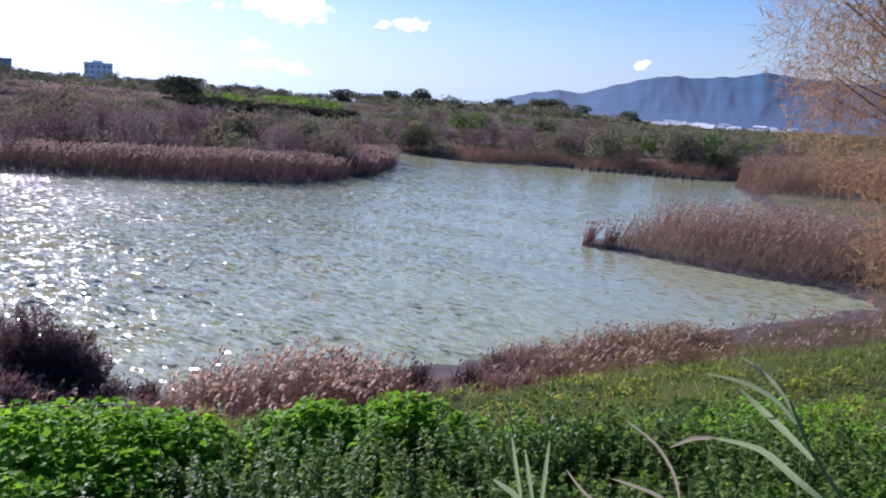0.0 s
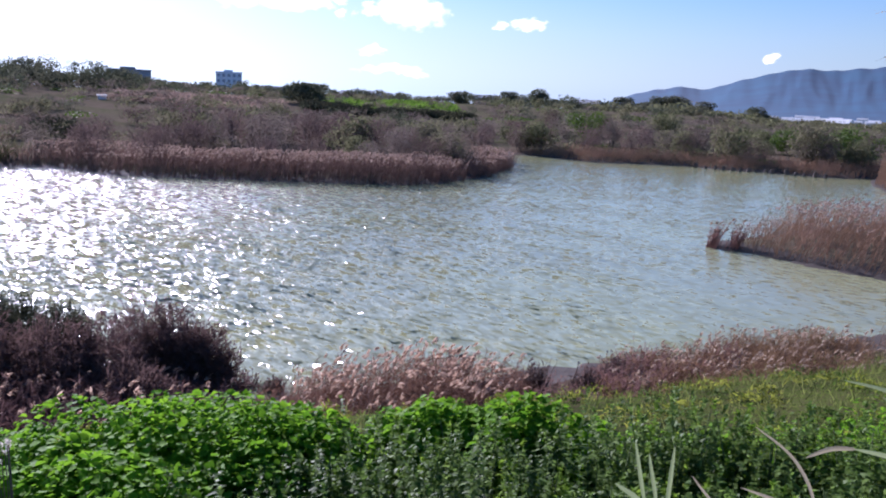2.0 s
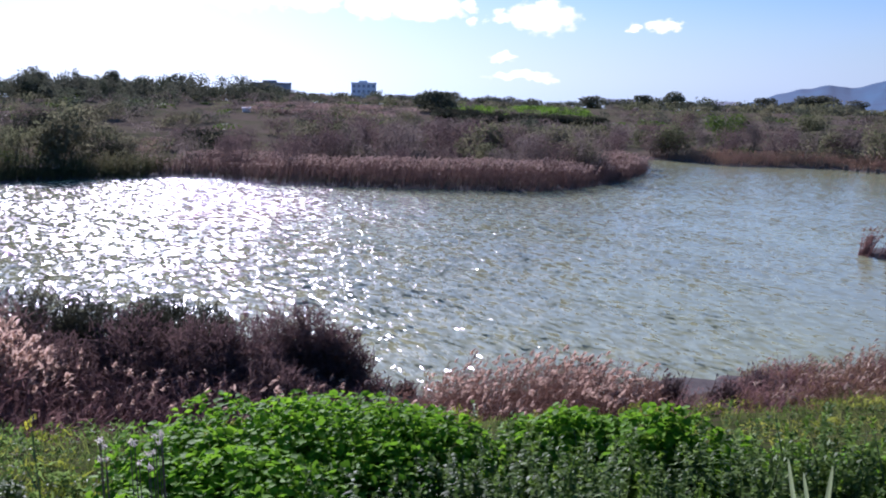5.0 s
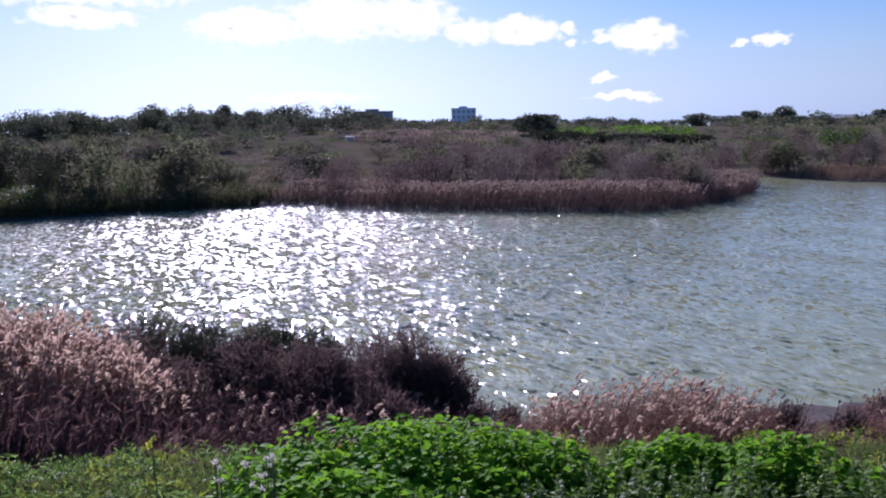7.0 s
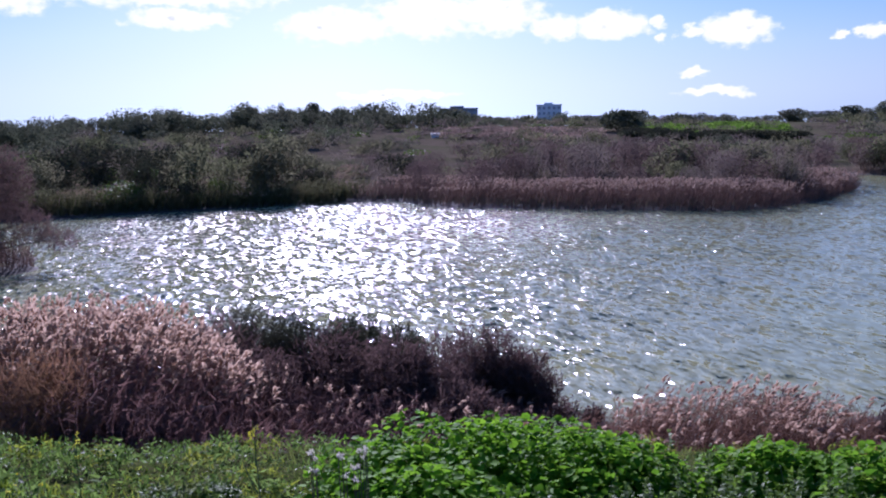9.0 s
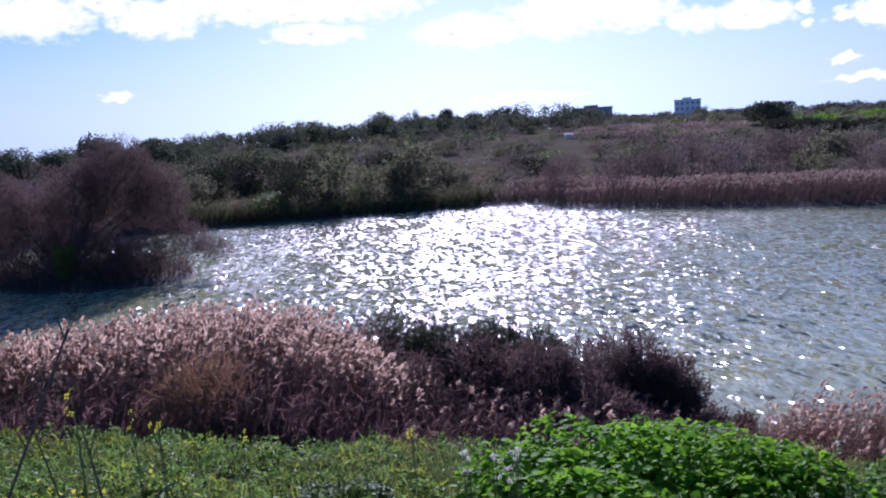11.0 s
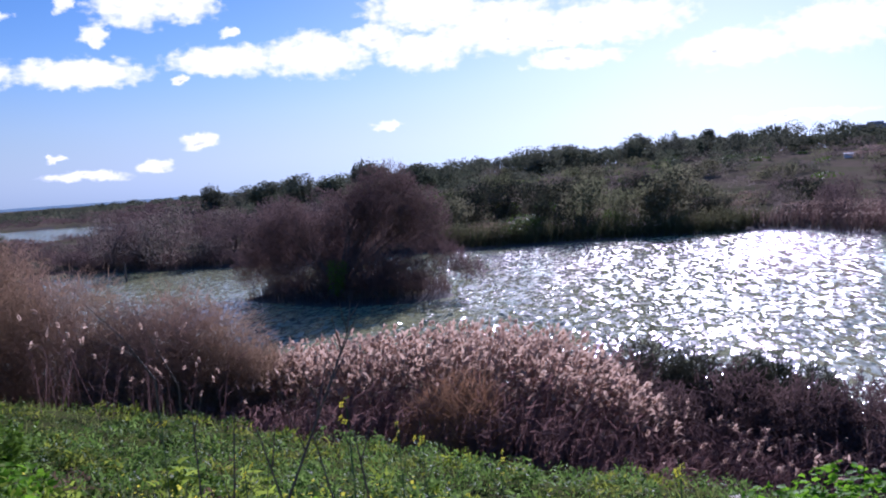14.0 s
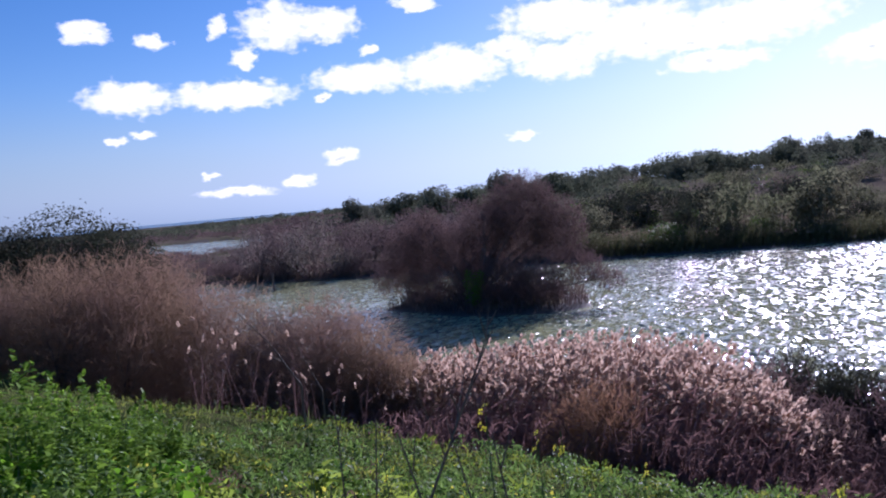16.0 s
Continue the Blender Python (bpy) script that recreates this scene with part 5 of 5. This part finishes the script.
weeds("weeds", "round-leaved bright green weeds in the grass", LEAF_FRESH, np.concatenate([bank_places(-99, -72, 3.4, 13.0, 150), bank_places(-2, 34, 5.0, 15.0, 60)]), 0.042, 60, 0.28, 0.14)
weeds("weeds", "grey-green narrow-leaved weeds in the grass", WEED, bank_places(-99, -34, 2.8, 11.0, 480), 0.034, 60, 0.3, 0.1, True)
weeds("weeds", "tall sunlit yellow-green weeds standing in the grass", GRASS_LIT, bank_places(-99, -60, 3.0, 7.0, 130), 0.045, 50, 0.5, 0.09, True)
weeds("weeds", "taller grey-green weeds standing in the grass", WEED, bank_places(-99, -58, 2.9, 8.0, 110), 0.045, 60, 0.45, 0.1, True)
weeds("weeds", "green narrow-leaved weeds in the grass", GRASS, bank_places(-99, 34, 3.2, 14.0, 420), 0.038, 56, 0.28, 0.11, True)
weeds("weeds", "bright broad-leaved weeds standing in the grass", MALLOW, bank_places(-86, -58, 2.6, 6.0, 110), 0.055, 44, 0.5, 0.09)
weeds("weeds", "bright broad-leaved weeds in a dense patch", MALLOW, bank_places(-101, -85, 3.0, 7.0, 80), 0.07, 50, 0.62, 0.13)
weeds("weeds", "dry brown weeds in the grass", STALK_LEAF, bank_places(-98, -74, 4.0, 8.0, 26), 0.03, 70, 0.4, 0.13, True)


# yellow sorrel flowers in the grass, and mustard stalks
def blooms(centres, per, spread, low, high, size):
    k = len(centres) * per
    c = np.repeat(centres, per, 0) + rng.normal(0, spread, (k, 2))
    p = np.column_stack([c, ground_z(c) + rng.uniform(low, high, k)])
    soup = Soup()
    lobed_leaves(soup, p, unit(rng.normal(0, 0.5, p.shape) + np.array([0, -0.3, 0.8])), size * rng.uniform(0.6, 1.2, k))
    base = p.copy()
    base[:, 2] -= 0.25
    blades(soup, base, np.tile([0, 0, 1.0], (k, 1)), np.full(k, 0.25), np.full(k, 0.004), np.zeros(k), 1, 2)
    return tagged(soup.build("sorrel_flowers", [PETAL, STALK_GREEN]), "small yellow sorrel flowers scattered in the grass", "flowers", kind="stuff")


spots = np.concatenate([bank_places(-82, -60, 2.9, 6.0, 60), bank_places(-99, -88, 4.0, 7.0, 14), bank_places(-75, -65, 2.8, 4.4, 26)])
blooms(spots, 8, 0.14, 0.3, 0.56, 0.03)


def bearing(az, el, dist):
    """A place at a bearing and elevation from where the camera stands, dist metres off on the plan."""
    x, y = spot(az, dist)
    return Vector((x, y, 6.5 + dist * math.tan(radians(el))))


PETALS = []


def mustard(label, az, el, dist):
    """A thin stalk with small four-petalled yellow flowers at its top."""
    root = new("mustard_plant")
    top = bearing(az, el, dist)
    foot = Vector((top.x + 0.03, top.y, float(ground_z([(top.x, top.y)])[0])))
    root.location = foot
    tip = top - foot
    bm = bmesh.new()
    tube(bm, [(0, 0, -0.05), tip * 0.5 + Vector((0.02, 0, 0)), tip], [0.006, 0.004, 0.002], 5)
    for k in range(4):
        a = tip * (0.45 + 0.12 * k)
        tube(bm, [a, a + Vector((random.uniform(-0.1, 0.1), random.uniform(-0.05, 0.05), 0.12))], [0.003, 0.0015], 4)
    part("stalk", bm, STALK_GREEN, root)
    for k in range(4):
        c = tip + Vector((random.uniform(-0.05, 0.05), random.uniform(-0.03, 0.03), random.uniform(-0.13, 0.0)))
        turn = Euler((random.uniform(0.3, 1.2), random.uniform(-0.6, 0.6), 0))
        bm = bmesh.new()
        bmesh.ops.create_icosphere(bm, subdivisions=1, radius=0.004)
        bloom = part("flower", bm, STALK_GREEN, root)
        bloom.matrix_basis = Matrix.LocRotScale(c, turn, None)
        for q in range(4):
            if PETALS:
                petal = new("petal", PETALS[0])
                petal.parent = bloom
            else:
                bm = bmesh.new()
                bm.faces.new([bm.verts.new(v) for v in ((0.002, 0, 0), (0.012, -0.007, 0.004), (0.02, 0, 0.002), (0.012, 0.007, 0.004))])
                petal = part("petal", bm, PETAL, bloom, "yellow petal")
                PETALS.append(petal.data)
            petal.matrix_basis = Matrix.Rotation(q * math.pi / 2, 4, "Z")
    return tagged(root, label, "flower", "mustard plants on the bank")


for az, el, d in ((-44.9, -19.0, 3.6), (-66.5, -14.0, 4.2), (-61.5, -16.0, 4.4), (-63.0, -15.8, 4.6), (-73.6, -16.3, 4.0), (-56.0, -18.4, 5.0), (-78.0, -13.2, 5.0)):
    mustard("thin mustard stalk with yellow flowers in the grass", az, el, d)


def dry_stem(label, points, r, forks=()):
    """A bare dead stem through bearings (azimuth, elevation, distance)."""
    pts = [bearing(*q) for q in points]
    foot = pts[0].copy()
    foot.z = float(ground_z([(foot.x, foot.y)])[0]) - 0.05
    if pts[0].z - foot.z > 0.1:
        pts.insert(0, foot)
    root = new("dead_stem")
    root.location = foot
    bm = bmesh.new()
    n_ = len(pts)
    tube(bm, [q - foot for q in pts], [r * (1 - 0.7 * i / (n_ - 1)) for i in range(n_)], 6)
    part("stalk", bm, STALK_DRY, root)
    for f in forks:
        bm = bmesh.new()
        q = [bearing(*g) - foot for g in f]
        tube(bm, q, [r * 0.45] * (len(q) - 1) + [r * 0.2], 5)
        part("side_twig", bm, STALK_DRY, root)
    return tagged(root, label, "dead stem", "dead stems in the grass")


dry_stem("tall forked dead brown weed stem in the grass", [(-70.9, -19.7, 4.0), (-67.8, -13.4, 4.0), (-66.1, -9.7, 4.05)], 0.0095,
         [[(-66.1, -9.7, 4.05), (-65.7, -7.6, 4.1)], [(-66.0, -9.0, 4.06), (-65.2, -7.9, 4.1)], [(-66.6, -10.8, 4.05), (-67.1, -8.6, 4.0)], [(-67.8, -13.4, 4.0), (-66.4, -11.2, 4.1)], [(-68.3, -14.4, 4.0), (-69.3, -11.8, 3.95)], [(-66.1, -9.7, 4.05), (-66.5, -7.9, 4.0)], [(-66.9, -11.5, 4.03), (-65.4, -8.8, 4.1)], [(-68.6, -15.0, 4.0), (-67.6, -11.5, 4.2)], [(-69.5, -17.0, 4.0), (-71.0, -13.0, 3.9)]])
dry_stem("bare dead weed stem in the grass", [(-71.3, -20.5, 3.6), (-72.8, -15.1, 3.6)], 0.009, [[(-72.0, -17.5, 3.6), (-71.6, -15.0, 3.6)]])
dry_stem("bare dead weed stem in the grass", [(-65.7, -20.8, 3.7), (-66.5, -15.7, 3.7)], 0.009, [[(-66.1, -18.0, 3.7), (-65.2, -15.5, 3.7)]])
dry_stem("bare dead weed stem in the grass", [(-76.3, -19.1, 4.2), (-76.4, -12.4, 4.2)], 0.008, [[(-76.4, -15.0, 4.2), (-75.6, -12.4, 4.2)]])
dry_stem("bare dead weed stem in the grass", [(-68.2, -20.5, 3.5), (-69.6, -14.5, 3.5)], 0.007)
dry_stem("bare dead weed stem in the grass", [(-74.5, -19.5, 3.8), (-74.0, -14.0, 3.8)], 0.008)
dry_stem("pale leaning dead branch before tamarisks", [(-77.2, -11.6, 12.0), (-79.0, -8.6, 12.0), (-81.0, -6.2, 12.0)], 0.022, [[(-78.2, -10.0, 12.0), (-80.2, -8.6, 12.0)]])
dry_stem("pale leaning dead branch before tamarisks", [(-75.8, -12.2, 12.5), (-77.0, -9.5, 12.5), (-78.0, -7.0, 12.5)], 0.018)


for k in range(18):
    a0, d0, up = random.uniform(-82, -58), random.uniform(3.2, 5.2), random.uniform(0.45, 0.95)
    g = spot(a0, d0)
    e0 = math.degrees(math.atan2(float(ground_z([g])[0]) - 6.5, d0))
    e1 = math.degrees(math.atan2(float(ground_z([g])[0]) + up - 6.5, d0))
    lean = random.uniform(-1.6, 1.6)
    e2 = e0 + (e1 - e0) * 0.6
    dry_stem("thin dry brown weed stalk with short side twigs in the grass", [(a0, e0, d0), (a0 + lean * 0.4, e2, d0), (a0 + lean, e1, d0)], random.uniform(0.003, 0.0055),
             [[(a0 + lean * 0.4, e2, d0), (a0 + lean * 0.4 + s * random.uniform(0.4, 1.1), e2 + (e1 - e0) * random.uniform(0.15, 0.3), d0)] for s in (-1, 1)])


def seed_heads(centre_az, el, dist, count):
    """Dry stalks with white fluffy heads."""
    for k in range(count):
        root = new("seed_head")
        top = bearing(centre_az + random.uniform(-2.2, 2.2), el + random.uniform(-1.3, 1.0), dist + random.uniform(-0.2, 0.3))
        foot = Vector((top.x, top.y, float(ground_z([(top.x, top.y)])[0])))
        root.location = foot
        bm = bmesh.new()
        tube(bm, [(0, 0, -0.03), (0.01, 0, (top.z - foot.z) * 0.5), (0, 0, top.z - foot.z)], [0.004, 0.003, 0.002], 4)
        part("stalk", bm, STALK_DRY, root)
        soup = Soup()
        p = np.tile([0, 0, top.z - foot.z], (26, 1)) + rng.normal(0, 0.006, (26, 3))
        blades(soup, p, rand_dirs(26), rng.uniform(0.01, 0.02, 26), np.full(26, 0.005), np.zeros(26), 0, 2)
        ob = soup.build("fluff", [FLUFF])
        ob.parent = root
        tagged(root, "dry stalk with white fluffy seed head", "seed head", "seed heads beside the mallow")


seed_heads(-38.8, -22.3, 4.0, 16)


# cane beside the path
def ribbon_leaf(name, mat, parent, points, width, foot, fold=0.25):
    """A long leaf along bearings, folded along its midrib, pointed at both ends."""
    pts = [bearing(*q) - foot for q in points]
    fine = []
    for i in range(13):
        u = i / 12 * (len(pts) - 1)
        k = min(int(u), len(pts) - 2)
        p0, p1, p2, p3 = pts[max(k - 1, 0)], pts[k], pts[k + 1], pts[min(k + 2, len(pts) - 1)]
        f = u - k
        fine.append(0.5 * (2 * p1 + (p2 - p0) * f + (2 * p0 - 5 * p1 + 4 * p2 - p3) * f ** 2 + (3 * p1 - p0 - 3 * p2 + p3) * f ** 3))
    bm = bmesh.new()
    rows = []
    for i, c in enumerate(fine):
        d = (fine[min(i + 1, 12)] - fine[max(i - 1, 0)]).normalized()
        view = Vector((c.x + foot.x, c.y + foot.y, 0)).normalized()
        side = d.cross(view).normalized()
        up = side.cross(d).normalized()
        w = width / 2 * max(0.03, math.sin(math.pi * min(1.0, 0.12 + 0.88 * i / 12)) ** 0.7)
        rows.append([bm.verts.new(c - side * w + up * w * fold), bm.verts.new(c), bm.verts.new(c + side * w + up * w * fold)])
    for a, b in zip(rows, rows[1:]):
        for k in range(2):
            bm.faces.new((a[k], a[k + 1], b[k + 1], b[k]))
    return part(name, bm, mat, parent)


def cane(label, stalk, leaves_, r=0.009):
    pts = [bearing(*q) for q in stalk]
    foot = pts[0].copy()
    foot.z = float(ground_z([(foot.x, foot.y)])[0])
    root = new("cane")
    root.location = foot
    bm = bmesh.new()
    line = [Vector((0, 0, -0.05))] + [q - foot for q in pts]
    tube(bm, line, [r * (1 - 0.6 * i / (len(line) - 1)) for i in range(len(line))], 7)
    part("stalk", bm, STALK_GREEN, root)
    for mat, w, q in leaves_:
        ribbon_leaf("leaf", mat, root, q, w, foot)
    return tagged(root, label, "cane")


cane("giant cane with long arching grey-green leaves", [(28.6, -23.0, 2.5), (25.4, -19.5, 2.5), (24.0, -17.0, 2.5)],
     [(ARUNDO, 0.020, [(25.9, -20.4, 2.5), (24.0, -19.0, 2.45), (22.2, -17.8, 2.4), (20.8, -16.8, 2.4)]),
      (ARUNDO, 0.014, [(24.6, -18.4, 2.5), (23.0, -17.1, 2.5), (21.0, -16.4, 2.5), (18.5, -16.2, 2.5)]),
      (ARUNDO, 0.011, [(24.7, -18.3, 2.5), (23.4, -16.6, 2.5), (21.9, -15.4, 2.5), (20.6, -14.8, 2.55)]),
      (ARUNDO, 0.021, [(27.2, -22.8, 2.4), (25.2, -21.8, 2.4), (22.6, -20.4, 2.35), (19.4, -20.2, 2.3)]),
      (STRAW, 0.013, [(19.6, -20.2, 2.3), (18.2, -20.5, 2.3), (16.8, -21.3, 2.3)])])
cane("clump of pale dry straw leaves on the bank", [(7.4, -27.5, 2.7), (7.4, -25.8, 2.7)],
     [(ARUNDO, 0.014, [(6.9, -26.2, 2.7), (6.3, -24.0, 2.7), (5.8, -21.9, 2.7)]), (ARUNDO, 0.015, [(8.3, -26.2, 2.7), (8.4, -24.0, 2.7), (8.5, -21.9, 2.7)]),
      (ARUNDO, 0.021, [(7.2, -26.6, 2.6), (6.2, -25.6, 2.6), (4.6, -24.8, 2.6)]), (ARUNDO, 0.013, [(7.8, -26.4, 2.7), (7.2, -24.2, 2.7), (6.8, -22.6, 2.7)])])
cane("bent pale dry grass stalks among weeds", [(17.6, -27.0, 2.7), (17.8, -25.0, 2.7)],
     [(STRAW, 0.011, [(17.9, -24.5, 2.7), (17.2, -22.8, 2.7), (15.8, -21.2, 2.7), (13.5, -19.9, 2.7)]), (STRAW, 0.014, [(17.6, -25.0, 2.7), (16.0, -24.3, 2.7), (13.0, -23.8, 2.7)]),
      (STRAW, 0.010, [(12.6, -25.6, 2.7), (11.2, -24.9, 2.7), (9.8, -23.6, 2.7)])])


# dark tufts in the mud before the open water
for az, d, h in ((-1.6, 17.6, 0.75), (2.0, 18.0, 0.55), (4.2, 19.2, 0.6), (-22.0, 18.5, 0.6), (-20.0, 18.2, 0.4)):
    c = np.array(spot(az, d))
    p = c + rng.normal(0, 0.13, (60, 2))
    reeds("reed_tuft", "small dark tuft of dead reeds in shallow water", p, h * rng.uniform(0.5, 1.3, 60), [TWIG_PURPLE, TWIG_PURPLE], 0.03, 0.0, 4)
